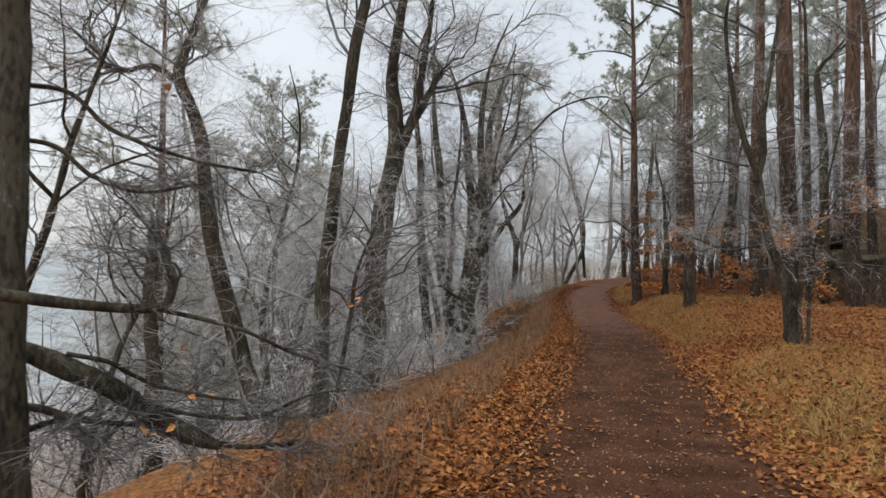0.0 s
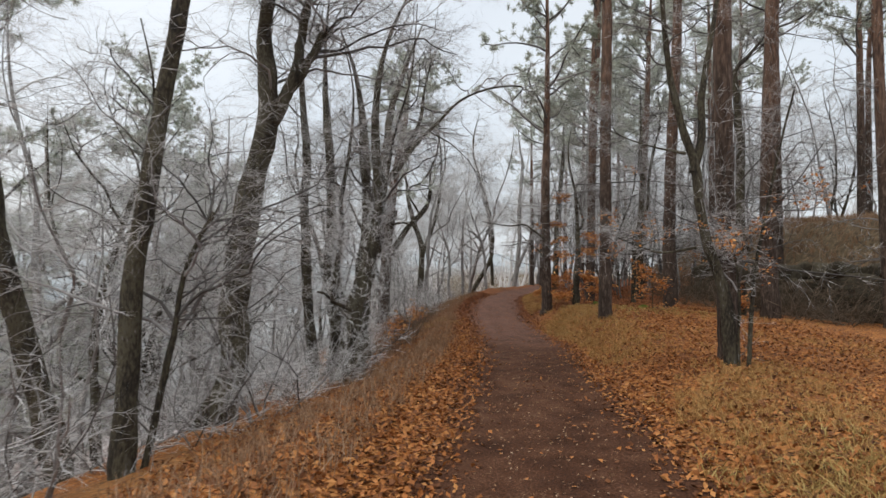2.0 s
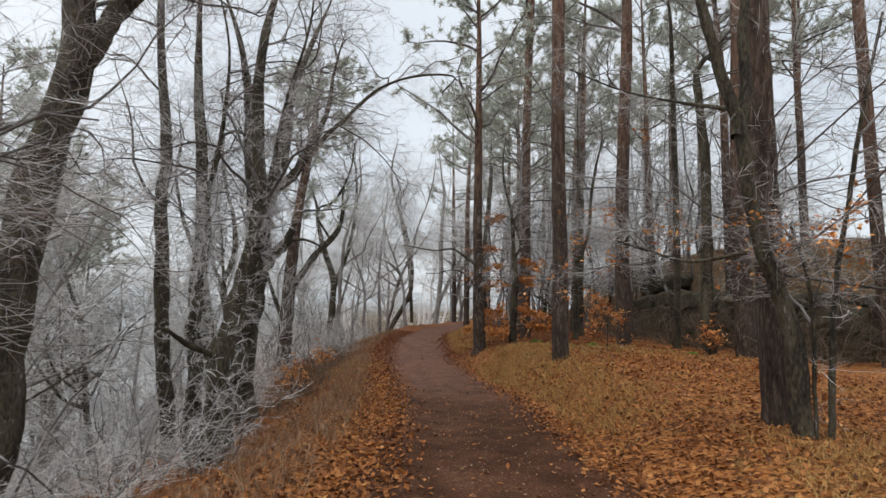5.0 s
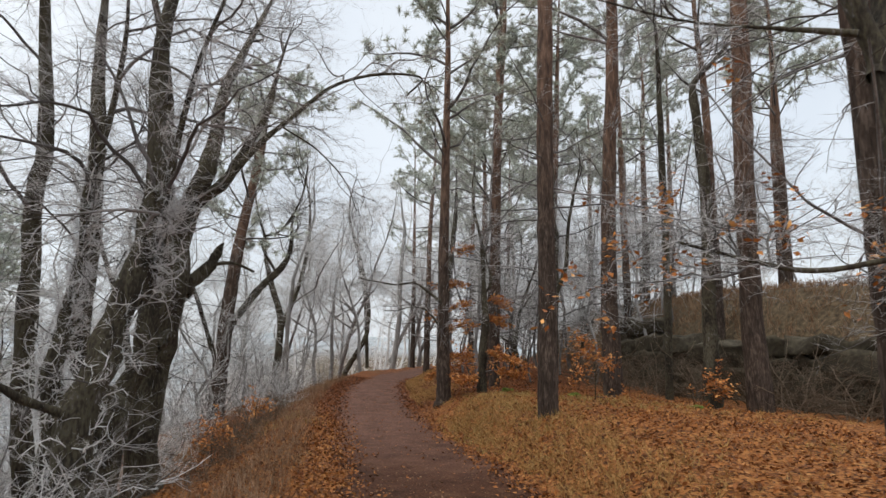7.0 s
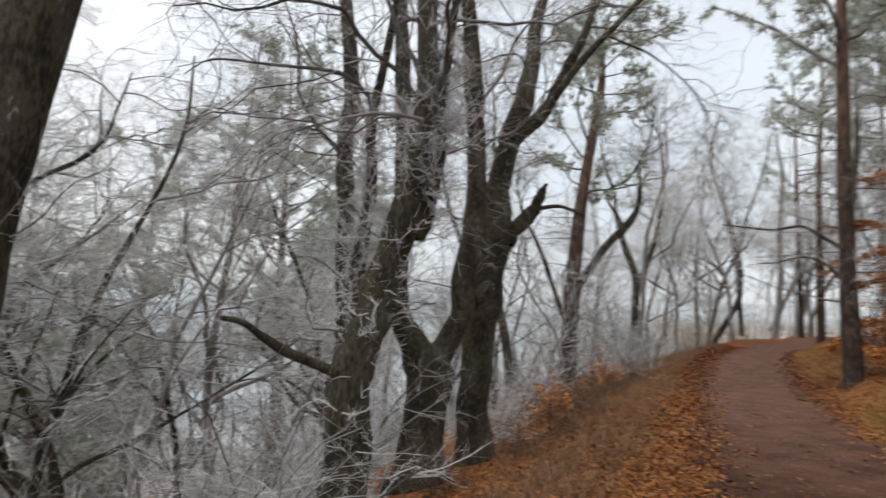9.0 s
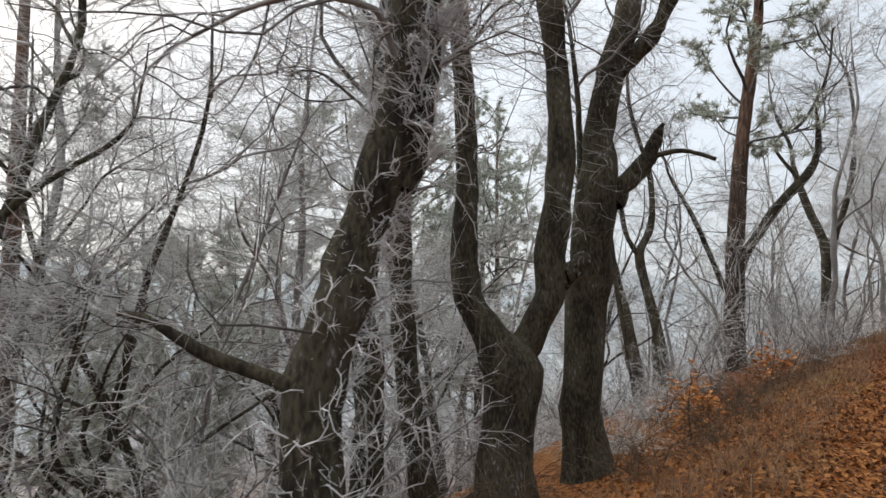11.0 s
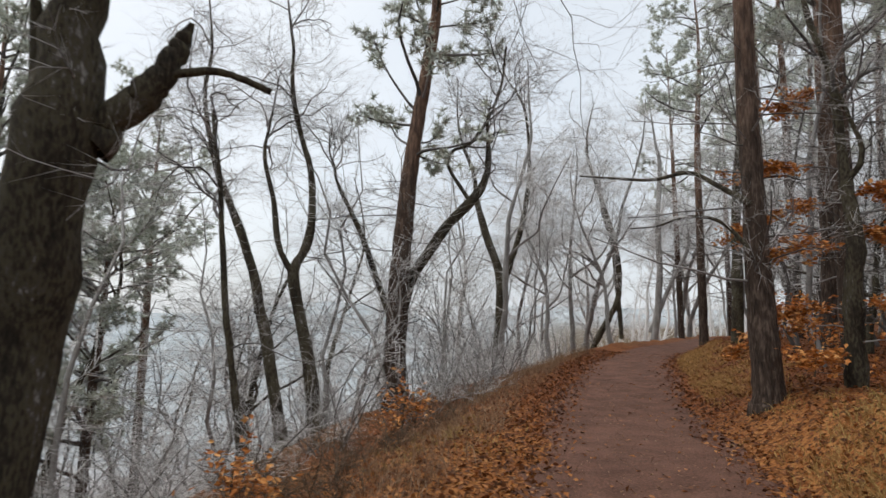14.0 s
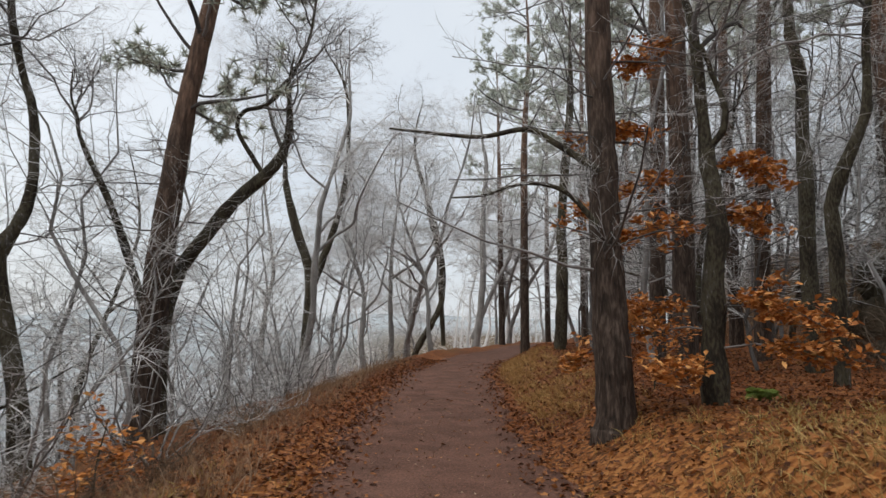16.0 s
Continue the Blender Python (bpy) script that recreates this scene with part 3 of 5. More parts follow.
def pine(name, seed, stems, top=18.0, crown=9.0, flare=False, boughs=30, arms=(), wide=1.0, label=""):
    """A pine: straight scaly trunk, red above, dead snags below, boughs with needle tufts on top."""
    rng = np.random.default_rng(seed)
    root = new(name)
    stem = rooted(stems[0])
    origin = np.array(stem[0][:3])
    root.location = origin
    x, y, z, r = stem[-1]
    px_, py_, pz_, _ = stem[-2]
    gx_, gy_ = (x - px_) / (z - pz_), (y - py_) / (z - pz_)
    z_top = max(origin[2] + top, z + 2)
    for f in (0.5, 1.0):
        q = z + (z_top - z) * f
        stem = stem + [(x + gx_ * (q - z) * 0.7 + rng.normal() * 0.1, y + gy_ * (q - z) * 0.7, q, r * (1 - 0.88 * f))]
    c = knobbed(rng, spline(stem, 48), 0.25)
    if flare:
        c[:, 3] *= 1 + 0.25 * np.clip(1 - (c[:, 2] - c[0, 2]) / 0.5, 0, 1) ** 2
    P, R = c[None, :, :3] - origin, c[None, :, 3]
    v, f = tubes(P, R, 14)
    mid = np.repeat(P[0], 14, 0)
    v = mid + (v - mid) * (1 + rng.normal(size=(len(v), 1)) * 0.035)
    part("trunk", mesh_np("trunk", v, f, pine_bark), root, "scaly bark turning reddish upwards")
    for arm in arms:
        k = spline(arm, 24)
        A, ar = k[None, :, :3] - origin, k[None, :, 3]
        part("bough", mesh_np("bough", *tubes(A, ar, 7), oak_bark), root, "long crooked dark bough")
        A1, q1 = spawn(rng, A, ar, 16, (0.25, 0.9), (0.1, 1), (0.5, 1.2), -0.05, 0.25, 5, lambda L: 0.003 + 0.004 * L)
        A2, q2 = spawn(rng, A1, q1, 9, (0.1, 0.4), (0.1, 1), (0.4, 1.1), 0.0, 0.2, 2, lambda L: 0.004 + 0.002 * L)
        part("twig_mass", mesh_np("twig_mass", *joined(tubes(A1, q1, 3), spikes(A2, q2)), twig_mat), root, kind="stuff")
    low = (P[0, :, 2] > min(1.6, 0.3 * crown)) & (P[0, :, 2] < crown)
    i0, i1 = np.flatnonzero(low)[[0, -1]]
    D, q = spawn(rng, P[:, i0:i1 + 1], R[:, i0:i1 + 1], 34, (0.5, 2.6), (0.05, 1), (1.2, 1.8), 0.0, 0.14, 6, lambda L: 0.005 + 0.006 * L, 0.3)
    D2, q2 = spawn(rng, D, q, 6, (0.25, 0.9), (0.25, 1), (0.5, 1.1), 0.0, 0.2, 4, lambda L: 0.004 + 0.002 * L)
    D3, q3 = spawn(rng, D2, q2, 7, (0.1, 0.35), (0.2, 1), (0.4, 1.1), 0.0, 0.2, 3, lambda L: 0.0035 + 0.002 * L)
    part("dead_branching", mesh_np("dead_branching", *joined(tubes(D, q, 4), tubes(D2, q2, 3)), branch_mat), root, "bare dead lower branches", "stuff")
    part("twig_mass", mesh_np("twig_mass", *spikes(D3, q3 * 1.3), twig_mat), root, "bare rimed lower branches", "stuff")
    i0 = int(np.searchsorted(P[0, :, 2], crown))
    B, b = spawn(rng, P[:, i0:], R[:, i0:], boughs, (1.3 * wide, 3.2 * wide), (0.0, 1), (0.9, 1.5), 0.1, 0.14, 7, lambda L: 0.01 + 0.014 * L, 0.3)
    B2, b2 = spawn(rng, B, b, 7, (0.4, 1.1), (0.3, 1), (0.4, 1.0), 0.12, 0.16, 4, lambda L: 0.005 + 0.005 * L)
    v1, f1 = tubes(B, b, 5)
    v2, f2 = tubes(B2, b2, 3)
    part("bough_mass", mesh_np("bough_mass", np.vstack([v1, v2]), np.vstack([f1, f2 + len(v1)]), branch_mat), root, kind="stuff")
    at = np.concatenate([B2[:, 1:].reshape(-1, 3), B[:, -2:].reshape(-1, 3)])
    along = unit(np.concatenate([np.diff(B2, axis=1).reshape(-1, 3), np.repeat(B[:, -1] - B[:, -2], 2, 0)]))
    at = at + rng.normal(size=at.shape) * 0.05
    v, f = needle_tufts(rng, at, along, 28, 0.23)
    part("crown", mesh_np("crown", v, f, needle_mat, False), root, "grey-green rimed needles", "stuff")
    return tagged(root, label, "tree", "pines in the wood")


# ---- trees along the path ----
deciduous("oak_tree", 11, [
    [(-3.81, 12.89, -1.45, 0.205), (-4.28, 12.72, 0.61, 0.17), (-4.6, 12.6, 2.41, 0.152), (-4.8, 12.53, 4.21, 0.135), (-5.15, 12.4, 5.21, 0.111), (-5.08, 12.43, 5.87, 0.078), (-4.77, 12.54, 6.88, 0.062)],
    [(-5.15, 12.4, 5.21, 0.078), (-5.65, 12.22, 5.49, 0.06), (-6.25, 12, 5.34, 0.043), (-6.75, 11.82, 5.71, 0.032)]],
    top=5.0, density=2.3, label="leaning grey oak with rime-covered twigs on the steep slope")
deciduous("oak_tree", 12, [
    [(-1.94, 10.34, -0.67, 0.146), (-1.92, 10.34, 1.15, 0.12), (-1.78, 10.37, 2.36, 0.111), (-1.62, 10.39, 3.76, 0.102), (-1.43, 10.42, 5.18, 0.094), (-1.31, 10.44, 5.99, 0.085)],
    [(-1.81, 10.55, -0.81, 0.044), (-1.57, 10.61, 0.59, 0.037), (-1.42, 10.64, 1.56, 0.03), (-1.15, 10.7, 2.25, 0.019)]],
    top=5.0, density=2.3, label="slim dark oak with frosted twigs at the slope edge")
deciduous("oak_tree", 13, [
    [(-1.92, 14.86, -1.3, 0.33), (-1.8, 14.9, -0.38, 0.27), (-1.76, 14.92, 1.07, 0.25), (-1.6, 15.02, 2.48, 0.24), (-1.22, 15.17, 4.17, 0.226), (-1.2, 15.17, 5.23, 0.173), (-1.28, 15.16, 6.16, 0.155)],
    [(-1.1, 15.19, 4.41, 0.163), (-0.79, 15.25, 5.06, 0.129), (-0.61, 15.28, 5.71, 0.103), (-0.57, 15.29, 6.29, 0.094)],
    [(-0.79, 15.25, 5.06, 0.111), (-0.38, 15.33, 5.75, 0.094), (-0.04, 15.39, 6.5, 0.077)]],
    top=5.0, flare=True, fuzz=60, density=1.9, label="forked old oak with mossy dark bark beside the path bank")
deciduous("oak_tree", 14, [
    [(-2.43, 3.56, -0.04, 0.1), (-2.45, 3.55, 1.18, 0.085), (-2.45, 3.55, 2.13, 0.083), (-2.47, 3.54, 3.09, 0.08)],
    [(-2.7, 3.56, 2.61, 0.019), (-2.26, 3.73, 2.63, 0.013), (-2, 3.82, 2.41, 0.014), (-1.59, 3.99, 2.26, 0.012), (-1.22, 4.13, 2.2, 0.009)],
    [(-2.69, 3.56, 2.32, 0.019), (-2.31, 3.71, 2.3, 0.015), (-2.11, 3.78, 2.13, 0.014), (-1.85, 3.88, 2.04, 0.01), (-1.52, 4.01, 2.11, 0.009)],
    [(-2.42, 3.22, 1.46, 0.032), (-1.98, 3.4, 1.38, 0.029), (-1.62, 3.55, 1.35, 0.027), (-1.53, 3.59, 1.43, 0.026), (-1.54, 3.58, 1.57, 0.022), (-1.68, 3.53, 1.66, 0.013)],
    [(-1.62, 3.55, 1.35, 0.014), (-1.2, 3.72, 1.22, 0.013), (-0.9, 3.85, 1.06, 0.01), (-0.58, 3.98, 0.94, 0.007)],
    [(-2.79, 3.63, 1.3, 0.048), (-2.54, 3.72, 1.12, 0.056), (-2.26, 3.82, 0.97, 0.064), (-2.02, 3.91, 0.82, 0.069), (-1.79, 3.99, 0.64, 0.067), (-1.58, 4.07, 0.49, 0.054), (-1.44, 4.12, 0.43, 0.029)],
    [(-1.58, 4.07, 0.48, 0.023), (-1.3, 4.17, 0.41, 0.018), (-1, 4.28, 0.4, 0.015)],
    [(-2.26, 3.82, 1.06, 0.017), (-2.05, 3.9, 1, 0.016), (-1.91, 3.95, 0.9, 0.014), (-1.72, 4.02, 0.81, 0.012), (-1.47, 4.11, 0.74, 0.011), (-1.24, 4.19, 0.69, 0.007)],
    [(-1.98, 3.93, 0.79, 0.016), (-1.67, 4.04, 0.66, 0.014), (-1.25, 4.19, 0.59, 0.013), (-0.91, 4.32, 0.71, 0.01), (-0.64, 4.41, 0.73, 0.006)],
    [(-2.73, 3.65, 0.78, 0.026), (-2.41, 3.77, 0.75, 0.025), (-2.25, 3.83, 0.69, 0.024), (-2.08, 3.89, 0.64, 0.019), (-1.9, 3.95, 0.6, 0.012)],
    [(-2.72, 3.65, 0.6, 0.023), (-2.47, 3.75, 0.62, 0.022), (-2.3, 3.81, 0.66, 0.017), (-2.16, 3.86, 0.6, 0.01)]],
    top=3.0, density=0.75, leaves=60, low_limbs=True, label="grey oak trunk with long bare dark limbs")
snag("dead_tree", 15, [
    [(-6.2, 13.73, -3.09, 0.169), (-6.24, 13.71, -0.92, 0.158), (-6.32, 13.68, 1.26, 0.134), (-6.23, 13.71, 2.61, 0.073)]],
    label="short broken dead grey tree trunk on the slope")
deciduous("oak_tree", 16, [
    [(0.69, 16.54, -0.12, 0.187), (0.74, 16.58, 0.67, 0.175), (0.84, 16.67, 1.11, 0.154), (0.94, 16.75, 1.64, 0.157), (1.05, 16.84, 2.22, 0.149), (1.1, 16.89, 2.75, 0.129), (1.13, 16.91, 3.18, 0.121)],
    [(1.11, 16.89, 1.88, 0.067), (1.21, 16.98, 2.34, 0.062), (1.26, 17.01, 2.84, 0.049), (1.26, 17.02, 3.13, 0.042)],
    [(0.63, 16.49, 0.66, 0.057), (0.49, 16.37, 0.75, 0.047), (0.2, 16.13, 0.91, 0.04), (-0.01, 15.95, 1.09, 0.027), (-0.14, 15.85, 1.13, 0.018)]],
    top=6.0, flare=True, fuzz=460, shoot=(0.1, 0.8), density=1.0, label="thick leaning oak with a low limb and rimed shoots")
deciduous("oak_tree", 17, [
    [(0.22, 17.81, -0.45, 0.134), (0.19, 17.79, 0.51, 0.123), (0.17, 17.77, 1.09, 0.129), (0.21, 17.81, 1.63, 0.094), (0.25, 17.84, 2.06, 0.074), (0.3, 17.88, 2.62, 0.06), (0.27, 17.86, 3.28, 0.052)]],
    top=4.0, fuzz=380, shoot=(0.1, 0.9), density=1.0, label="knobbly dark oak trunk with rimed shoots")
deciduous("oak_tree", 18, [
    [(-0.44, 19.71, -1.04, 0.152), (-0.59, 19.61, 0.22, 0.143), (-0.67, 19.56, 1.39, 0.136), (-0.72, 19.52, 2.28, 0.131), (-0.75, 19.5, 3.5, 0.122), (-0.74, 19.51, 4.57, 0.107)]],
    top=5.0, fuzz=120, label="straight dark oak trunk with frosted twigs")
deciduous("oak_tree", 19, [
    [(0.23, 20.29, -1.17, 0.328), (0.33, 20.34, -0.18, 0.278), (0.4, 20.37, 0.48, 0.292), (0.27, 20.31, 0.78, 0.201), (0.05, 20.21, 1.27, 0.166), (0.02, 20.19, 2.01, 0.143), (0.02, 20.19, 2.95, 0.138), (-0.05, 20.16, 4.05, 0.121), (-0.09, 20.14, 4.71, 0.115)],
    [(0.46, 20.4, 0.42, 0.2), (0.63, 20.47, 0.84, 0.177), (0.84, 20.57, 1.26, 0.171), (0.88, 20.59, 1.88, 0.179), (0.98, 20.64, 2.94, 0.162), (0.94, 20.62, 3.91, 0.145), (0.89, 20.59, 4.69, 0.14)],
    [(0.91, 20.6, 1.39, 0.129), (1.08, 20.68, 1.57, 0.123), (1.19, 20.73, 1.69, 0.08)]],
    top=5.0, flare=True, fuzz=150, shoot=(0.08, 0.4), density=0.7, label="V-shaped twin-stemmed oak with brown mossy bark")
deciduous("oak_tree", 20, [
    [(0.95, 21.82, -1.34, 0.289), (0.88, 21.8, -0.12, 0.252), (1.03, 21.84, 1.41, 0.255), (1.15, 21.87, 2.62, 0.25), (1.17, 21.87, 3.57, 0.216), (1.35, 21.92, 4.36, 0.18), (1.51, 21.96, 5.09, 0.159)],
    [(1.38, 21.93, 4.21, 0.122), (1.73, 22.02, 4.62, 0.107), (1.98, 22.08, 5.11, 0.086)],
    [(1.25, 21.89, 2.47, 0.163), (1.59, 21.98, 2.92, 0.12), (1.79, 22.03, 3.29, 0.092), (1.9, 22.06, 3.49, 0.021)],
    [(1.66, 22, 3.03, 0.035), (2.12, 22.12, 3.11, 0.031), (2.5, 22.21, 2.98, 0.031)],
    [(0.93, 21.81, 1.41, 0.071), (0.83, 21.79, 2.13, 0.064), (0.88, 21.8, 2.85, 0.05)],
    [(1.81, 21.91, 4.58, 0.079), (2.33, 21.9, 5.43, 0.062), (3.06, 21.88, 6.21, 0.048), (3.84, 21.87, 6.99, 0.036), (4.79, 21.84, 7.4, 0.031), (5.75, 21.82, 7.48, 0.024), (5.44, 21.83, 7.01, 0.017)],
    [(2.85, 21.89, 5.94, 0.02), (3.56, 21.87, 5.55, 0.016), (4.17, 21.86, 4.95, 0.011), (4.45, 21.85, 4.31, 0.007)]],
    top=5.0, flare=True, fuzz=110, shoot=(0.08, 0.45), density=0.7, label="oak with a broken-off limb stub and mossy bark")
deciduous("oak_tree", 22, [
    [(2.04, 33.94, -0.75, 0.177), (2.14, 33.95, 1.97, 0.151), (3.06, 34.05, 3.62, 0.133), (3.83, 34.14, 4.51, 0.125), (4.26, 34.18, 5.27, 0.094)],
    [(3.83, 34.14, 4.59, 0.052), (3.32, 34.08, 5.46, 0.047), (3.39, 34.09, 5.91, 0.047), (3.96, 34.15, 6.23, 0.042), (4.62, 34.22, 7.49, 0.037), (4.85, 34.25, 8.91, 0.032)],
    [(1.93, 33.93, 1.14, 0.09), (0.97, 33.82, 3.64, 0.071), (0.38, 33.76, 4.92, 0.045)]],
    top=2.0, label="crooked oak with one long reaching limb")
deciduous("oak_tree", 23, [
    [(0.26, 32.72, -1.83, 0.186), (0.01, 32.63, 0.38, 0.164), (-0.36, 32.51, 2.39, 0.14), (-0.05, 32.62, 3.31, 0.103), (-0.05, 32.62, 4.77, 0.085), (-0.39, 32.5, 6.08, 0.066), (-0.56, 32.45, 7.15, 0.053)],
    [(-0.36, 32.51, 2.39, 0.089), (-0.73, 32.39, 3.14, 0.076), (-0.9, 32.33, 4.3, 0.057), (-1.11, 32.26, 5.33, 0.045)]],
    top=3.0, density=1.35, label="crooked slim oak with frosted twigs on the slope")
deciduous("oak_tree", 24, [
    [(-0.19, 31.49, -1.58, 0.148), (-0.53, 31.35, 0.67, 0.138), (-0.91, 31.2, 2.39, 0.115), (-1.42, 30.99, 3.87, 0.081), (-1.77, 30.85, 4.89, 0.058), (-1.99, 30.76, 6.3, 0.046)]],
    top=3.0, density=1.35, label="leaning slim oak with frosted twigs on the slope")
deciduous("oak_tree", 25, [
    [(0.49, 27.73, -1.6, 0.072), (0.15, 27.57, 0.63, 0.057), (0, 27.5, 2.18, 0.05), (-0.14, 27.43, 3.6, 0.038), (-0.27, 27.37, 4.71, 0.025)]],
    top=2.5, label="thin young oak with frosted twigs")
deciduous("oak_tree", 26, [
    [(4.8, 43.01, -0.65, 0.203), (5.02, 43.01, 2.93, 0.175), (4.12, 43.04, 5.86, 0.129), (3.88, 43.05, 7.47, 0.082)],
    [(5.02, 43.01, 2.93, 0.144), (5.8, 42.98, 5.17, 0.113), (6.14, 42.97, 7.46, 0.081), (6.04, 42.97, 9.81, 0.057)]],
    top=4.0, density=1.5, label="forked grey oak with rimed twigs beside the path")
deciduous("oak_tree", 27, [
    [(11.24, 57.97, 0.14, 0.193), (12.04, 57.81, 1.74, 0.194), (12.86, 57.65, 3.43, 0.171), (12.67, 57.69, 6.52, 0.173), (11.79, 57.86, 9.66, 0.149), (11.08, 58, 12.16, 0.114)],
    [(12.88, 57.65, 0.68, 0.144), (12.5, 57.72, 6.17, 0.135), (11.97, 57.82, 8.6, 0.112)]],
    top=4.0, density=1.3, label="bent dark-based oak at the path crest")
deciduous("oak_tree", 28, [
    [(13.77, 54.41, 0.33, 0.223), (14.22, 54.29, 4.2, 0.18), (14.22, 54.29, 7.39, 0.16), (14.54, 54.21, 10.66, 0.116)],
    [(13.77, 54.41, 1.09, 0.133), (15.13, 54.05, 4.21, 0.113), (15.89, 53.85, 5.79, 0.091)]],
    top=4.0, pale=1, density=1.5, label="rimed oak at the path crest, paled by painted haze")
deciduous("oak_tree", 29, [
    [(12.1, 38.04, 0.3, 0.181), (12.24, 37.98, 2.78, 0.168), (12.2, 38, 4.48, 0.136), (12.48, 37.89, 7.1, 0.121), (12.57, 37.84, 8.17, 0.104)]],
    top=3.0, label="slim slightly curved oak beside the path")
deciduous("oak_tree", 30, [
    [(12.67, 20.97, 1.66, 0.181), (12.68, 20.96, 4.16, 0.146), (12.7, 20.94, 5.95, 0.122), (12.58, 21.05, 7.85, 0.098), (12.64, 20.99, 8.28, 0.07), (12.91, 20.74, 8.66, 0.049)]],
    top=2.0, label="crooked thin oak among the pines")
deciduous("oak_tree", 31, [
    [(13.78, 24.04, 0.63, 0.109), (13.84, 23.99, 5.26, 0.098), (13.83, 24, 8.71, 0.084), (13.84, 23.99, 11.26, 0.052)]],
    top=1.5, label="thin straight young tree among the pines")
deciduous("oak_tree", 32, [
    [(13.56, 30.03, 0.27, 0.147), (13.62, 29.98, 3.15, 0.142), (13.65, 29.96, 5.81, 0.115), (13.59, 30.01, 6.94, 0.096)]],
    top=4.0, label="slim grey oak among the pines")
deciduous("oak_tree", 33, [
    [(12.46, 28.33, 0.33, 0.114), (12.5, 28.3, 1.97, 0.108), (12.51, 28.29, 3.24, 0.102), (12.88, 27.93, 4.47, 0.076), (12.94, 27.88, 5.52, 0.06)]],
    top=4.0, label="slim grey oak with a kinked stem")
deciduous("hornbeam_clump", 34, [
    [(6.5, 11.9, 0.2, 0.11), (6.38, 11.9, 1.3, 0.092), (6.08, 11.92, 2.15, 0.086), (5.96, 11.94, 2.85, 0.08), (5.92, 11.95, 3.35, 0.074), (5.7, 11.97, 4.05, 0.062), (5.5, 11.98, 5.0, 0.045)],
    [(5.91, 11.94, 3.2, 0.07), (6.08, 11.97, 3.75, 0.062), (6.12, 12.0, 4.6, 0.05), (6.3, 12.0, 5.6, 0.035)],
    [(6.75, 11.75, 0.3, 0.034), (6.8, 11.7, 1.6, 0.03), (6.95, 11.6, 2.6, 0.025), (7.12, 11.5, 3.6, 0.02), (7.3, 11.4, 4.5, 0.014)],
    [(6.6, 11.8, 0.4, 0.024), (6.55, 11.75, 1.6, 0.02), (6.4, 11.8, 2.3, 0.012)],
    [(5.97, 11.93, 2.0, 0.022), (5.53, 12.21, 1.92, 0.018), (5.32, 12.56, 2.03, 0.016), (5.08, 12.95, 2.2, 0.01)],
    [(5.8, 11.96, 3.5, 0.026), (5.43, 12.37, 3.68, 0.014), (5.12, 12.88, 3.95, 0.012), (4.78, 13.43, 4.36, 0.01)]],
    top=4.0, density=0.8, short=True, leaves=900, label="multi-stemmed grey hornbeam with a few orange leaves")
deciduous("beech_tree", 35, [
    [(9.43, 26.82, 0.04, 0.156), (9.37, 26.85, 1.12, 0.135), (9.43, 26.81, 2.55, 0.112), (9.42, 26.82, 3.44, 0.08), (9.37, 26.85, 4.8, 0.062)],
    [(9.44, 26.8, 3.3, 0.047), (9.61, 26.69, 3.76, 0.033), (9.42, 26.82, 4.64, 0.027)]],
    top=3.0, density=0.6, leaves=2000, leaf_low=True, label="young beech with layers of retained orange leaves")
pine("pine_tree", 41, [
    [(2.04, 32.95, -1.14, 0.293), (2.17, 32.97, 2.44, 0.25), (2.38, 33, 5.15, 0.202), (2.67, 33.04, 7.14, 0.165), (2.98, 33.08, 9.21, 0.14)]],
    top=13.0, crown=6.0, label="leaning reddish pine with a thin frosted crown")
pine("pine_tree", 42, [
    [(8.24, 27, 0.28, 0.218), (8.18, 27.04, 1.75, 0.187), (8.17, 27.04, 3.07, 0.165), (8.17, 27.04, 5.19, 0.151)]],
    top=17.0, crown=6.5, flare=True, arms=[[(8.12, 26.94, 3.01, 0.052), (7.68, 27.16, 3.38, 0.04), (7.36, 27.33, 3.59, 0.034), (6.87, 27.58, 3.54, 0.028), (6.29, 27.87, 3.64, 0.021), (5.82, 28.11, 3.74, 0.014)], [(7.95, 26.68, 2.33, 0.037), (7.64, 26.84, 2.73, 0.028), (7.25, 27.04, 2.85, 0.022), (6.84, 27.25, 2.74, 0.016), (6.48, 27.44, 2.73, 0.01)]], label="thick dark pine with scaly bark beside the path")
pine("pine_tree", 43, [
    [(11.4, 30.45, 0.32, 0.204), (11.44, 30.43, 4.19, 0.187), (11.5, 30.4, 9.63, 0.171), (11.65, 30.33, 14.31, 0.151)]],
    top=19.0, crown=6.5, label="tall dark pine with a rimed green crown")
pine("pine_tree", 44, [
    [(12.12, 32.65, 0.54, 0.178), (12.26, 32.56, 4.79, 0.157), (12.34, 32.52, 8.73, 0.144)]],
    top=19.0, crown=6.5, label="tall dark pine with a rimed green crown")
pine("pine_tree", 45, [
    [(14.59, 32.63, 0.06, 0.183), (14.75, 32.51, 3.64, 0.164), (15, 32.31, 8.95, 0.145)]],
    top=18.0, crown=9.0, label="tall grey pine in the wood")
pine("pine_tree", 46, [
    [(11.58, 23.35, 0.17, 0.258), (11.53, 23.38, 3.42, 0.208), (11.6, 23.33, 6.5, 0.184), (11.74, 23.24, 10.63, 0.159)]],
    top=18.0, crown=9.5, label="tall pine with reddish upper trunk")
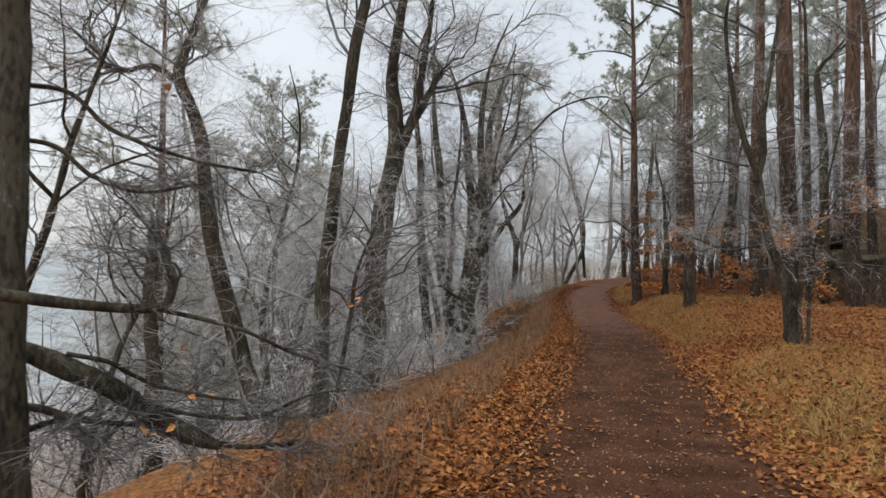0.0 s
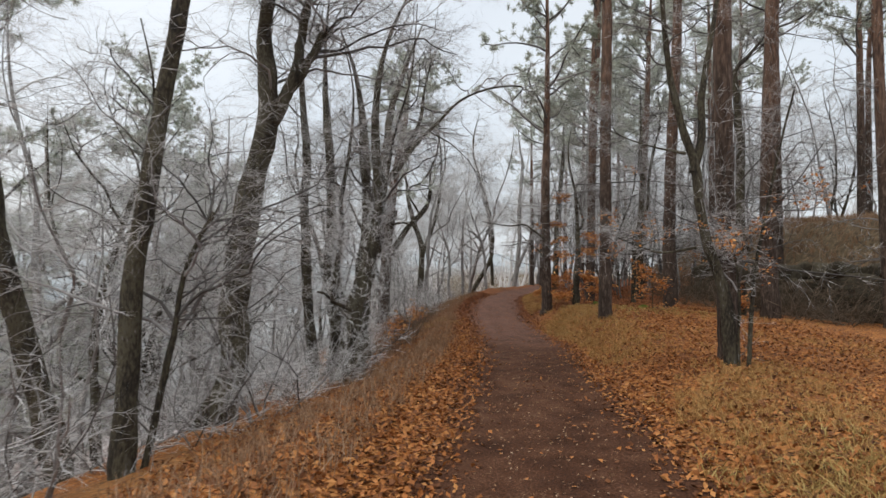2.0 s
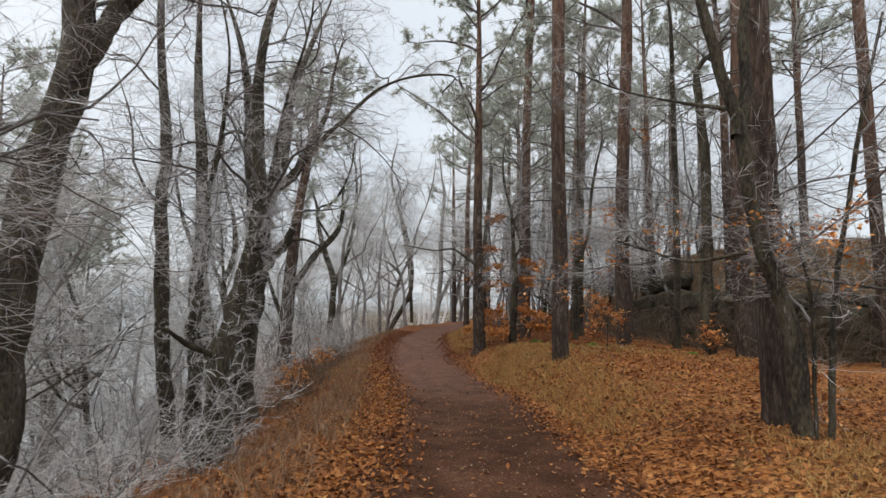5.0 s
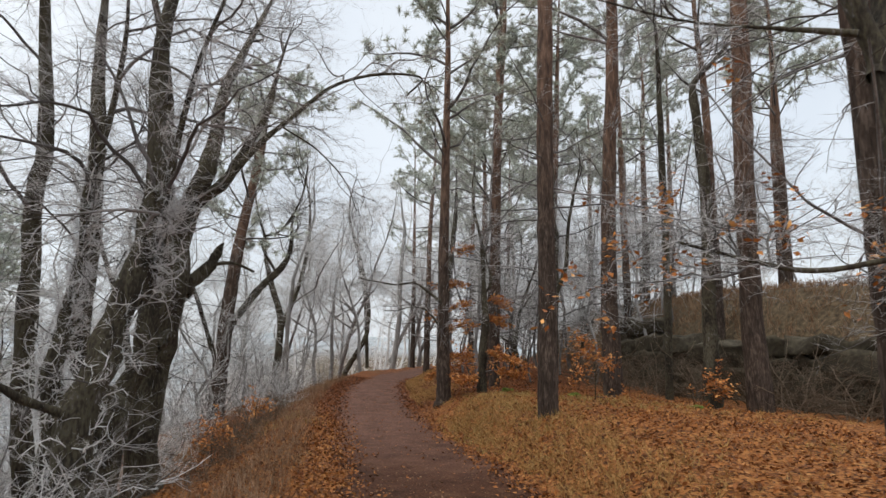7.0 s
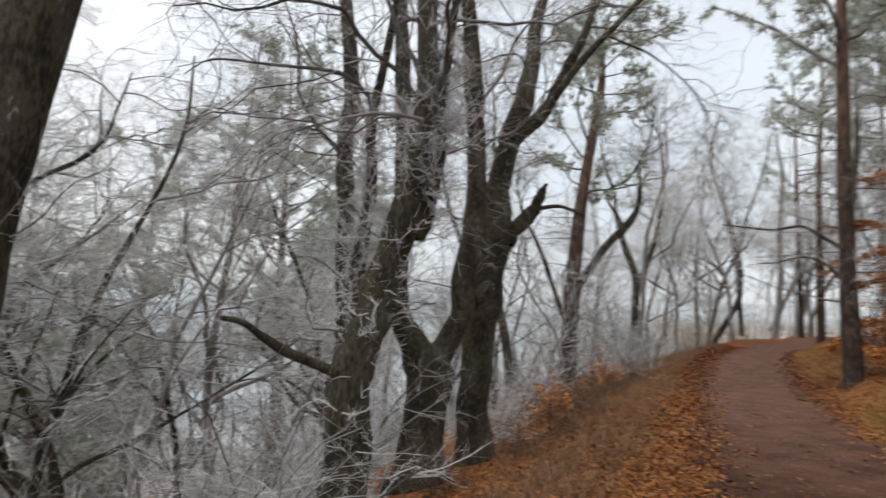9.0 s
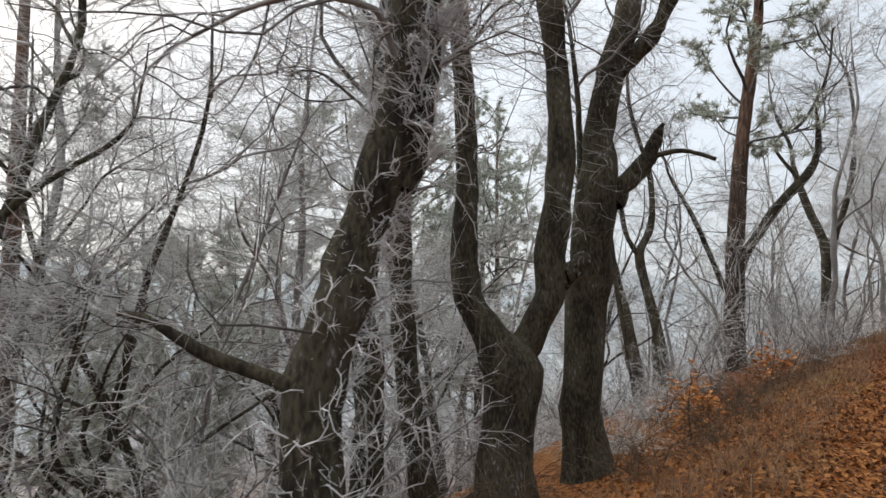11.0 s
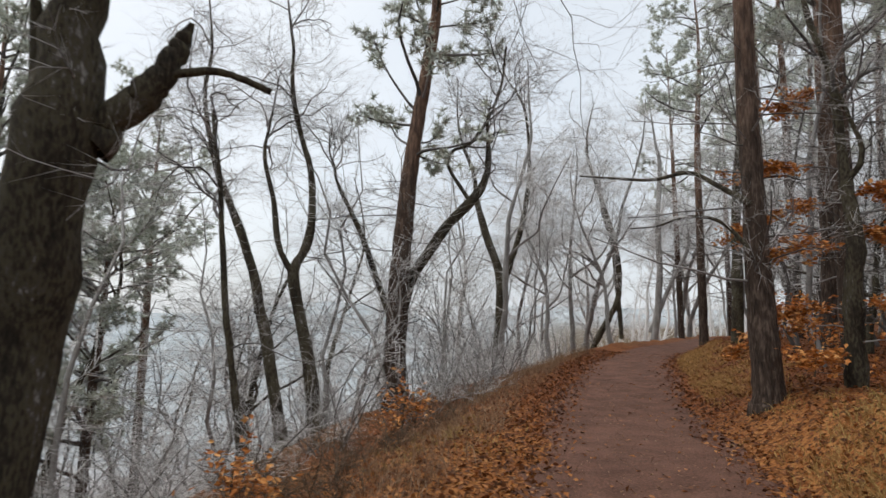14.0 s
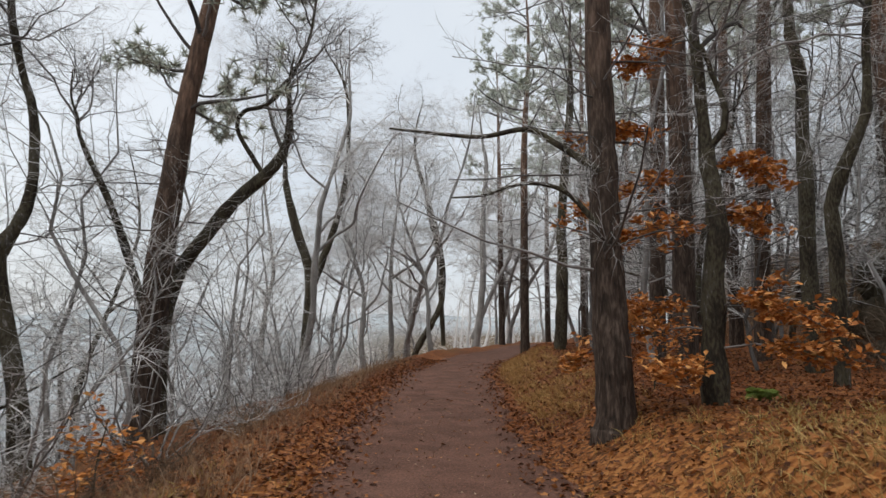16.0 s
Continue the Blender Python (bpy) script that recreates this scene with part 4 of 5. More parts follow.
pine("pine_tree", 47, [
    [(7.63, 19.58, 0.09, 0.192), (7.62, 19.59, 2.78, 0.168), (7.62, 19.59, 5.52, 0.153), (7.64, 19.58, 8.5, 0.148)]],
    top=18.0, crown=9.0, label="straight slim pine with reddish upper trunk near the path")
pine("pine_tree", 48, [
    [(13.08, 20.12, -0.07, 0.278), (13.03, 20.18, 2.52, 0.238), (13.05, 20.15, 5.1, 0.219), (13.14, 20.06, 9.25, 0.202)]],
    top=19.0, crown=11.0, label="straight pine with reddish bark before the bank")
pine("pine_tree", 49, [
    [(15.04, 17.97, 0.97, 0.156), (15, 18.01, 2.83, 0.144), (14.92, 18.09, 8.47, 0.133)]],
    top=18.0, crown=10.0, label="slim reddish pine before the bank")
pine("pine_tree", 50, [
    [(7.02, 12.75, 0.2, 0.17), (6.99, 12.75, 2.0, 0.16), (6.97, 12.75, 3.8, 0.155), (6.93, 12.75, 6.0, 0.148)]],
    top=18.0, crown=9.0, label="thick reddish pine behind the hornbeam clump")


# ---- repeated trees further off ----
def grown_oak(seed, tall, pale, density, fine=(5, 6)):
    """A freely grown bare tree at the origin's ground, to be copied: a kinked trunk with ascending crooked limbs."""
    rng = np.random.default_rng(seed)
    root = new("oak_tree")
    r = 0.0085 * tall + 0.025

    def crooked(p, d, length, n, kink, rise):
        out = [p]
        for _ in range(n):
            d = d + rng.normal(size=3) * np.array([kink, kink, kink * 0.4]) + np.array([0, 0, rise])
            d = d / np.linalg.norm(d)
            out.append(out[-1] + d * length / n)
        return out
    lean = rng.normal(size=2) * 0.12
    trunk = crooked(np.array([0, 0, -0.3]), np.array([lean[0], lean[1], 1.0]), tall * 0.95, 8, 0.19, 0.3)
    stems = [[(*p, max(0.012, r * (1.2 if i == 0 else 1 - 0.11 * i))) for i, p in enumerate(trunk)]]
    turn = rng.uniform(0, 6.28)
    for i in range(int(rng.integers(4, 7))):
        at = rng.uniform(1.6, 6.2)
        k = int(at)
        p = trunk[k] + (trunk[k + 1] - trunk[k]) * (at - k)
        turn += rng.uniform(1.6, 3.0)
        out = rng.uniform(0.7, 1.3)
        length = tall * rng.uniform(0.3, 0.55) * (1.15 - 0.09 * at)
        limb = crooked(p, np.array([math.cos(turn) * out, math.sin(turn) * out, 0.8]), length, 6, 0.28, 0.1)
        rl = r * (1 - 0.11 * at) * rng.uniform(0.45, 0.75)
        stems.append([(*q, max(0.008, rl * (1 - 0.14 * j))) for j, q in enumerate(limb)])
    lines_all, radii_all = [], []
    for i, pts in enumerate(stems):
        c = knobbed(rng, spline(pts, 40), 1.6)
        P, R = c[None, :, :3], c[None, :, 3]
        part("trunk" if i == 0 else "limb", mesh_np("trunk", *tubes(P, R, 9 if i == 0 else 7), pale_bark if pale else oak_bark), root)
        lines_all.append(P[0])
        radii_all.append(R[0])
    P, R = np.stack(lines_all), np.stack(radii_all)
    cut = np.concatenate([P[:, a:a + 10] for a in (8, 18, 29)])
    cur = np.concatenate([R[:, a:a + 10] for a in (8, 18, 29)])
    branches, twigs, _ = crown_meshes(rng, cut, cur, density, True, fine, 2.2, (1.0, 2.8))
    part("branching", mesh_np("branching", *branches, far_twig if pale else branch_mat), root, kind="stuff")
    part("twig_mass", mesh_np("twig_mass", *twigs, far_twig), root, "thickly rimed twigs, paled with painted haze", "stuff")
    return tagged(root, "bare rimed oak with haze painted into its pale colour" if pale else "bare grey oak with rimed twigs", "tree", "bare trees in the wood")


def stand(kinds, places, seed, sink=0.1):
    """The first places take the trees themselves, the rest copies."""
    rng = np.random.default_rng(seed)
    for i, (x, y) in enumerate(places):
        m = Matrix.Translation((x, y, float(height(x, y)) - sink)) @ Matrix.Rotation(rng.uniform(0, 6.28), 4, "Z")
        ob = kinds[i % len(kinds)]
        if i < len(kinds):
            ob.matrix_basis = m
        else:
            copy_thing(ob, m)


def scatter(seed, n, box, keep, gap):
    rng = np.random.default_rng(seed)
    found = []
    for _ in range(n * 40):
        x, y = rng.uniform(box[0], box[2]), rng.uniform(box[1], box[3])
        if keep(x, y) and all((x - a) ** 2 + (y - b) ** 2 > gap * gap for a, b in found):
            found.append((x, y))
            if len(found) == n:
                break
    return found


offset = lambda x, y: float(path_x(y)) - x
slope_places = scatter(3, 28, (-26, 3, 4, 58), lambda x, y: 26 > offset(x, y) > (8.5 if y < 30 else 9.5), 2.6)
slope_places += [(-4.4, 19), (-10, 21), (-4.3, 16.0)]
stand([grown_oak(60 + i, 9 + 1.2 * i, False, 0.55, (5, 5)) for i in range(4)], slope_places, 5)
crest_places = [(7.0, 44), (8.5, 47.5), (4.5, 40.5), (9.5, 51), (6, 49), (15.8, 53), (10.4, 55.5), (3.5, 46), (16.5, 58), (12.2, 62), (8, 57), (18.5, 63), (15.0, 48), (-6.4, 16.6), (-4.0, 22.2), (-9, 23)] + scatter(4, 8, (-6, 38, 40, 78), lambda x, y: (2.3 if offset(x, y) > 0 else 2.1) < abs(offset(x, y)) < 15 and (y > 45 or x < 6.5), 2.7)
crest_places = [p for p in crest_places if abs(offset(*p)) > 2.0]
# crest oaks take the paler colours, which hold painted haze besides rime
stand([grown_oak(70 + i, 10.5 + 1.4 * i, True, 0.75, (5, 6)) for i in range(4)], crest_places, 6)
wood_places = scatter(8, 16, (13, 27, 36, 62), lambda x, y: offset(x, y) < -5.5, 3.0)
stand([grown_oak(80 + i, 8 + i, False, 0.6) for i in range(2)], wood_places, 7)


def far_wood(seed, places, heights=(9, 17), girth=1.0, mat=far_twig):
    """The rimed wood beyond, mist painted into its pale colour, too far off to tell its trees apart."""
    rng = np.random.default_rng(seed)
    n = len(places)
    p = np.array(places)
    z = height(p[:, 0], p[:, 1]) - 0.3
    tall = rng.uniform(*heights, n)
    k = np.linspace(0, 1, 9)
    lean = rng.normal(size=(n, 2)) * 1.3
    P = np.stack([p[:, :1] + lean[:, :1] * k ** 1.5, p[:, 1:] + lean[:, 1:] * k ** 1.5, z[:, None] + tall[:, None] * k], 2)
    P[:, 1:, :2] += np.cumsum(rng.normal(size=(n, 8, 2)), 1) * 0.2
    Rr = girth * (0.05 + 0.009 * tall)[:, None] * np.linspace(1, 0.12, 9)
    B, r = spawn(rng, P, Rr, 22, (0.8, 3.4), (0.15, 1), (0.6, 1.2), 0.08, 0.3, 5, lambda L: girth * (0.012 + 0.008 * L))
    C, s = spawn(rng, B, r, 14, (0.4, 1.4), (0.1, 1), (0.4, 1.1), 0.0, 0.2, 2, lambda L: girth * (0.016 + 0.006 * L), 0.45, 0.6)
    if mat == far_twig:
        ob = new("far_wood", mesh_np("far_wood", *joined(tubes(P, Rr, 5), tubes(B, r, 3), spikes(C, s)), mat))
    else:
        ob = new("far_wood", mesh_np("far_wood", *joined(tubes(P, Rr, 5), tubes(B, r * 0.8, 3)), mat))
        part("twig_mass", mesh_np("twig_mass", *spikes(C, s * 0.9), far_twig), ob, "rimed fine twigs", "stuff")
    return tagged(ob, "distant leafless rimed wood with mist painted into its pale colour", "wood", kind="stuff")


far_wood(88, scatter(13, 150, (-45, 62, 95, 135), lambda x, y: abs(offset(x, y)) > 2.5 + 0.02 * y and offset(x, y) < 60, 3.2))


# stems in the pale bark, so mist is put into their colour
slope_wood = far_wood(89, scatter(17, 180, (-30, 14, 6, 70), lambda x, y: 26 > offset(x, y) > (8 if y < 27 else 4.2), 1.4), (4, 9), 0.5, pale_bark)
slope_wood.name = "slope_wood"
slope_wood["label"] = "thicket of thin young rimed trees down the slope"


wood_thicket = far_wood(90, scatter(18, 120, (11, 30, 27, 66), lambda x, y: offset(x, y) < -4, 1.7), (5, 13), 0.45, branch_mat)
wood_thicket.name = "wood_thicket"
wood_thicket["label"] = "thin rimed young growth among the pines"


def wood_pine(seed):
    return pine("pine_tree", seed, [[(0, 0, height(0, 0) + 0.1, 0.19), (0.05, 0, 5, 0.16), (0.1, 0.05, 9, 0.13)]], top=15 + seed % 4, crown=7.5, boughs=24,
                label="tall pine with a rimed grey-green crown in the wood")


pine_places = [(16.5, 36), (19, 33), (15.5, 41), (20, 43), (17.5, 48), (23, 37), (13.5, 45), (22, 52), (26, 47), (18, 26.5), (21, 22), (24, 29), (19.5, 17), (-9, 20), (-12, 30), (-8, 40), (16, 56), (20, 59), (25, 57), (28, 41), (30, 50), (28, 33)]
stand([wood_pine(90), wood_pine(91), wood_pine(93)], pine_places, 9, 0.15)
slope_pines = [(-6.5, 34.5), (-12.5, 27)]
low_pines = [pine("pine_tree", 95 + i, [[(0, 0, height(0, 0) + 0.1, 0.16), (0.1, 0, 4, 0.13), (0.2, 0.1, 7, 0.1)]], top=11, crown=2.4, boughs=58,
                  label="broad grey-green pine growing on the slope") for i in range(2)]
stand(low_pines, slope_pines, 10)
stand([pine("pine_tree", 98, [[(0, 0, height(0, 0) + 0.1, 0.24), (0.1, 0, 5, 0.19), (0.2, 0.1, 9, 0.14)]], top=16.8, crown=4.2, boughs=85, wide=1.15,
            label="broad grey-green pine with layered boughs on the slope")], [(-8.0, 32.6)], 18)
stand([pine("young_pine", 99, [[(0, 0, height(0, 0) + 0.1, 0.08), (0.05, 0, 2, 0.06), (0.1, 0.05, 3.5, 0.04)]], top=6.5, crown=1.2, boughs=46,
            label="young yellowish-green pine on the steep slope")], [(-7.6, 21.9)], 11)


# ---- shrubs ----
def shrub(seed, tall, wide, stems, mat):
    """A bush of many thin rimed shoots from one root."""
    rng = np.random.default_rng(seed)
    root = new("shrub")
    n = stems
    a, out = rng.uniform(0, 6.28, n), rng.uniform(0.2, 1.1, n)
    d = unit(np.stack([np.cos(a) * out * wide / tall, np.sin(a) * out * wide / tall, np.ones(n)], 1))
    p = np.stack([rng.normal(size=n) * 0.16, rng.normal(size=n) * 0.16, np.full(n, -0.1)], 1)
    pts = [p]
    L = rng.uniform(0.6, 1.15, n)[:, None] * tall
    for _ in range(7):
        pts.append(pts[-1] + d * L / 7)
        d = unit(d + rng.normal(size=d.shape) * 0.2)
    P = np.stack(pts, 1)
    R = (0.007 + 0.004 * tall) * np.linspace(1, 0.35, 8)[None] * rng.uniform(0.6, 1.2, (n, 1))
    B, r = spawn(rng, P, R, 10, (0.25, 0.85), (0.2, 1), (0.6, 1.3), 0.0, 0.3, 4, lambda L: 0.003 + 0.0025 * L, 0.45, 0.5)
    C, s = spawn(rng, B, r, 9, (0.08, 0.32), (0.15, 1), (0.4, 1.0), 0.06, 0.2, 3, lambda L: 0.0038 + 0.003 * L, 0.7)
    part("stem_mass", mesh_np("stem_mass", *tubes(P, R, 5), mat if mat == brown_twig else branch_mat), root, kind="stuff")
    part("twig_mass", mesh_np("twig_mass", *joined(tubes(B, r, 3), spikes(C, s * 0.9)), mat), root, "fine twigs", "stuff")
    if mat == brown_twig:
        return tagged(root, "leafless shrub of thin bare brown twigs", "shrub", "bare brown shrubs")
    return tagged(root, "leafless shrub of thin twigs white with rime", "shrub", "rimed shrubs on the bank")


shrub_places = [(0.6, 15.5), (-0.3, 14.6), (-0.2, 16.6), (-0.5, 16.2), (1.0, 22.6), (3.0, 29.5), (4.0, 31.6), (3.2, 33.2), (4.6, 35.4), (5.2, 38.5),
                (6.0, 41.5), (-0.6, 12.6), (-1.2, 11.6), (-1.6, 17.3), (-2.4, 13.6), (0.6, 23.5), (0.9, 26.5), (1.6, 28.2), (-1.2, 21.5), (-2.6, 19.5), (7.3, 45), (8.4, 49), (-3.2, 8.6), (-3.4, 23.5), (-1.8, 25.5)]
shrub_places += scatter(19, 22, (-8, 25, 5, 46), lambda x, y: 11 > offset(x, y) > 3.8, 1.3)
shrub_places += scatter(16, 24, (-14, 3, 3, 44), lambda x, y: 13 > offset(x, y) > 5.5, 1.5)
stand([shrub(110, 1.6, 1.7, 12, twig_mat), shrub(111, 1.2, 1.5, 12, far_twig), shrub(112, 2.4, 1.7, 10, twig_mat)], shrub_places, 12)


brown_places = [(2.3, 22.4), (2.7, 23.9), (2.5, 25.6), (3.5, 27.4), (1.9, 24.6), (4.0, 30.4), (2.9, 26.7), (1.7, 20.9), (0.9, 18.9)]
stand([shrub(114, 0.9, 1.1, 9, brown_twig)], brown_places, 17)


def sapling(seed, tall, leaves):
    """A knee- to man-high beech holding its orange leaves in flat layers."""
    rng = np.random.default_rng(seed)
    root = new("beech_sapling")
    c = spline([(0, 0, -0.1, 0.006 + tall * 0.006), (0.05, 0.03, tall * 0.5, 0.01), (0.02, 0.1, tall, 0.004)], 16)
    P, R = c[None, :, :3], c[None, :, 3]
    S1, q1 = spawn(rng, P, R, 16, (0.3 * tall, 0.75 * tall), (0.1, 0.95), (1.0, 1.6), 0.0, 0.12, 6, lambda L: 0.003 + 0.003 * L)
    S2, q2 = spawn(rng, S1, q1, 6, (0.1, 0.35), (0.2, 1), (0.5, 1.0), 0.0, 0.1, 3, lambda L: 0.0025 + 0.001 * L)
    part("trunk", mesh_np("trunk", *tubes(P, R, 7), oak_bark), root)
    part("branching", mesh_np("branching", *joined(tubes(S1, q1, 4), tubes(S2, q2, 3)), branch_mat), root, kind="stuff")
    at = S2[rng.integers(0, len(S2), leaves), rng.integers(0, 3, leaves)] + rng.normal(size=(leaves, 3)) * 0.025
    part("foliage", mesh_np("foliage", *leaf_blades(rng, at, 0.08, 0.6), leaf_mat, False), root, "dry orange leaves", "stuff")
    return tagged(root, "young beech sapling still holding dry orange leaves", "sapling", "beech saplings")


stand([sapling(120, 0.9, 420), sapling(121, 1.5, 800)], [(3.0, 27.1), (10.0, 29.2), (12.3, 20.6), (10.4, 22.4), (2.0, 23.2)], 15, 0.02)

# ---- rocks at the bank's foot ----
def rock(name, seed, size, mat, label):
    rng = np.random.default_rng(seed)
    bm = bmesh.new()
    bmesh.ops.create_icosphere(bm, subdivisions=4, radius=1)
    for v in bm.verts:
        p = v.co.copy()
        k = 0.75 + 0.35 * noise.fractal(p * 1.3 + Vector((seed, 0, 0)), 1.0, 2.0, 4) + 0.12 * abs(noise.noise(p * 3 + Vector((0, seed, 0))))
        q = Vector((math.copysign(abs(p.x) ** 0.6, p.x), math.copysign(abs(p.y) ** 0.6, p.y), math.copysign(abs(p.z) ** 0.6, p.z)))
        v.co = Vector((q.x * size[0], q.y * size[1], q.z * size[2])) * k
    for f in bm.faces:
        f.smooth = True
    me = bpy.data.meshes.new(name)
    bm.to_mesh(me)
    bm.free()
    me.materials.append(mat)
    return tagged(new(name, me), label, "rock")


def ledge(seed, x, y, turn, long):
    """A low outcrop of weathered rock slabs in uneven courses."""
    rng = np.random.default_rng(seed)
    root = new("rock_ledge")
    root.matrix_basis = pose(x, y, float(height(x, y)) - 0.2, 0, 0, turn)
    z = 0.0
    for course in range(4):
        thick = rng.uniform(0.35, 0.6)
        u = -long / 2 + rng.uniform(-0.3, 0.3)
        while u < long / 2:
            w = rng.uniform(0.7, 1.7)
            bm = bmesh.new()
            bmesh.ops.create_cube(bm, size=1)
            bmesh.ops.subdivide_edges(bm, edges=bm.edges[:], cuts=5, use_grid_fill=True)
            shift = Vector((rng.uniform(0, 90), rng.uniform(0, 90), 0))
            for v in bm.verts:
                c = Vector((v.co.x * w, v.co.y * 1.6, v.co.z * thick))
                v.co = c + noise.noise_vector(c * 1.6 + shift) * 0.24 + noise.noise_vector(c * 5 + shift) * 0.04
            for f in bm.faces:
                f.smooth = True
            me = bpy.data.meshes.new("slab")
            bm.to_mesh(me)
            bm.free()
            me.materials.append(rock_mat)
            slab = part("slab", me, root)
            slab.location = (u + w / 2, rng.uniform(-0.2, 0.2) - course * 0.12, z + thick / 2)
            slab.rotation_euler = (rng.normal() * 0.05, rng.normal() * 0.05, rng.normal() * 0.1)
            u += w * 0.98
        z += thick * 0.95
    return tagged(root, "dark weathered rock ledge at the foot of the bank", "rock", "rocks of the bank")


for i, (x, y, turn, long) in enumerate([(17.0, 18.4, 98, 5.0), (16.5, 23.4, 92, 4.6), (16.9, 28.3, 78, 4.8), (19.2, 32.8, 62, 4.6)]):
    ledge(140 + i, x, y, turn, long)
bank_brush = [(15.2, 20.4), (15.0, 22.2), (14.9, 24.3), (15.1, 26.2), (15.5, 17.5), (15.6, 28.4), (16.8, 31), (14.4, 18.9), (14.2, 27.2), (16.4, 33.2), (14.6, 21.4), (14.3, 23.2), (14.4, 25.3), (13.9, 20.0), (15.3, 19.2), (15.7, 24.9), (15.6, 22.9), (15.8, 21.0), (14.9, 29.6), (15.4, 30.6)]
stand([shrub(113, 2.0, 2.2, 14, brown_twig)], bank_brush, 14)
for i, (x, y, k) in enumerate([(10.6, 27.6, 0.24), (11.7, 20.5, 0.15), (11.1, 24.5, 0.18)]):
    r = rock("mossy_stone", 150 + i, (k, k * 0.8, k * 0.45), moss_mat, "low stone overgrown with bright green moss")
    r.location = (x, y, float(height(x, y)) + k * 0.2)


# ---- litter, grass and stalks ----
def litter(name, seed, n, side, label, russet):
    """Loose fallen leaves beside the path: orange oak on the first stretch, russet beech further on."""
    rng = np.random.default_rng(seed)
    y = 2.0 + 40 * rng.uniform(0, 1, n) ** 1.5
    s = side * (1.1 + (3.2 if side > 0 else 6.5) * rng.uniform(0, 1, n) ** (1.5 if side > 0 else 1.25) + 0.2 * rng.normal(size=n))
    keep = (y + 1.8 * rng.normal(size=n) > 26) == russet
    y, s = y[keep], s[keep]
    x = path_x(y) - s
    z = np.maximum(height(x, y), np.where(np.abs(s) < 1.3, path_z(y) + 0.03, -99)) + 0.012
    v, f = leaf_blades(rng, np.stack([x, y, z], 1), 0.066, 0.62)
    return tagged(new(name, mesh_np(name, v, f, russet_leaf if russet else litter_leaf, False)), label, "leaves", kind="stuff")


litter("fallen_leaves", 160, 50000, 1, "dry orange and brown fallen oak leaves on the bank", False)
litter("fallen_leaves", 161, 70000, -1, "dry orange and brown fallen oak leaves under the trees", False)
litter("fallen_leaves", 162, 50000, 1, "darker russet fallen beech leaves on the bank", True)
litter("fallen_leaves", 163, 70000, -1, "darker russet fallen beech leaves under the trees", True)


def blades(name, seed, places, tall, width, mat, label, per=14, lean=0.45):
    rng = np.random.default_rng(seed)
    base = np.repeat(np.array(places), per, 0)
    n = len(base)
    base[:, :2] += rng.normal(size=(n, 2)) * 0.05
    z = height(base[:, 0], base[:, 1]) - 0.01
    root = np.stack([base[:, 0], base[:, 1], z], 1)
    d = unit(np.stack([rng.normal(size=n) * lean, rng.normal(size=n) * lean, np.ones(n)], 1))
    L = rng.uniform(0.5, 1.2, (n, 1)) * tall
    side = unit(np.cross(d, rng.normal(size=(n, 3)))) * width
    bend = np.stack([rng.normal(size=n), rng.normal(size=n), -np.abs(rng.normal(size=n)) * 0.6], 1) * L * 0.28
    m = root + d * L * 0.55
    V = np.stack([root - side, root + side, m + side * 0.7, m - side * 0.7, root + d * L + bend], 1).reshape(-1, 3)
    o = (np.arange(n) * 5)[:, None]
    F = np.concatenate([o + np.array([[0, 1, 2]]), o + np.array([[0, 2, 3]]), o + np.array([[3, 2, 4]])])
    return tagged(new(name, mesh_np(name, V, F, mat, False)), label, "grass", kind="stuff")


g = np.random.default_rng(170)
ty = 2 + 34 * g.uniform(0, 1, 5200) ** 1.2
tx = path_x(ty) + 1.6 + np.abs(g.normal(size=5200)) * 2.6
tb = 0.5 + 0.5 * np.sin(tx * 0.9 + 1.7 * np.sin(ty * 0.35)) * np.sin(ty * 0.55 + 0.8 * np.sin(tx * 0.7))
keep = tb + g.uniform(-0.2, 0.2, 5200) - 0.12 * smooth(13, 20, ty) - 0.25 * smooth(20, 25, ty) > 0.72
blades("grass", 171, np.stack([tx, ty], 1)[keep], 0.13, 0.004, grass_mat, "short yellowed winter grass among the leaves")
spots = np.concatenate([np.stack([g.normal(size=n) * w + x, g.normal(size=n) * w * 1.5 + y], 1) for x, y, w, n in ((9.4, 24.6, 0.8, 130), (4.1, 6.0, 0.7, 260), (7.0, 20.6, 0.7, 110), (7.4, 22.6, 0.6, 90), (10.2, 21.5, 0.9, 90), (3.6, 26.0, 0.5, 50))])
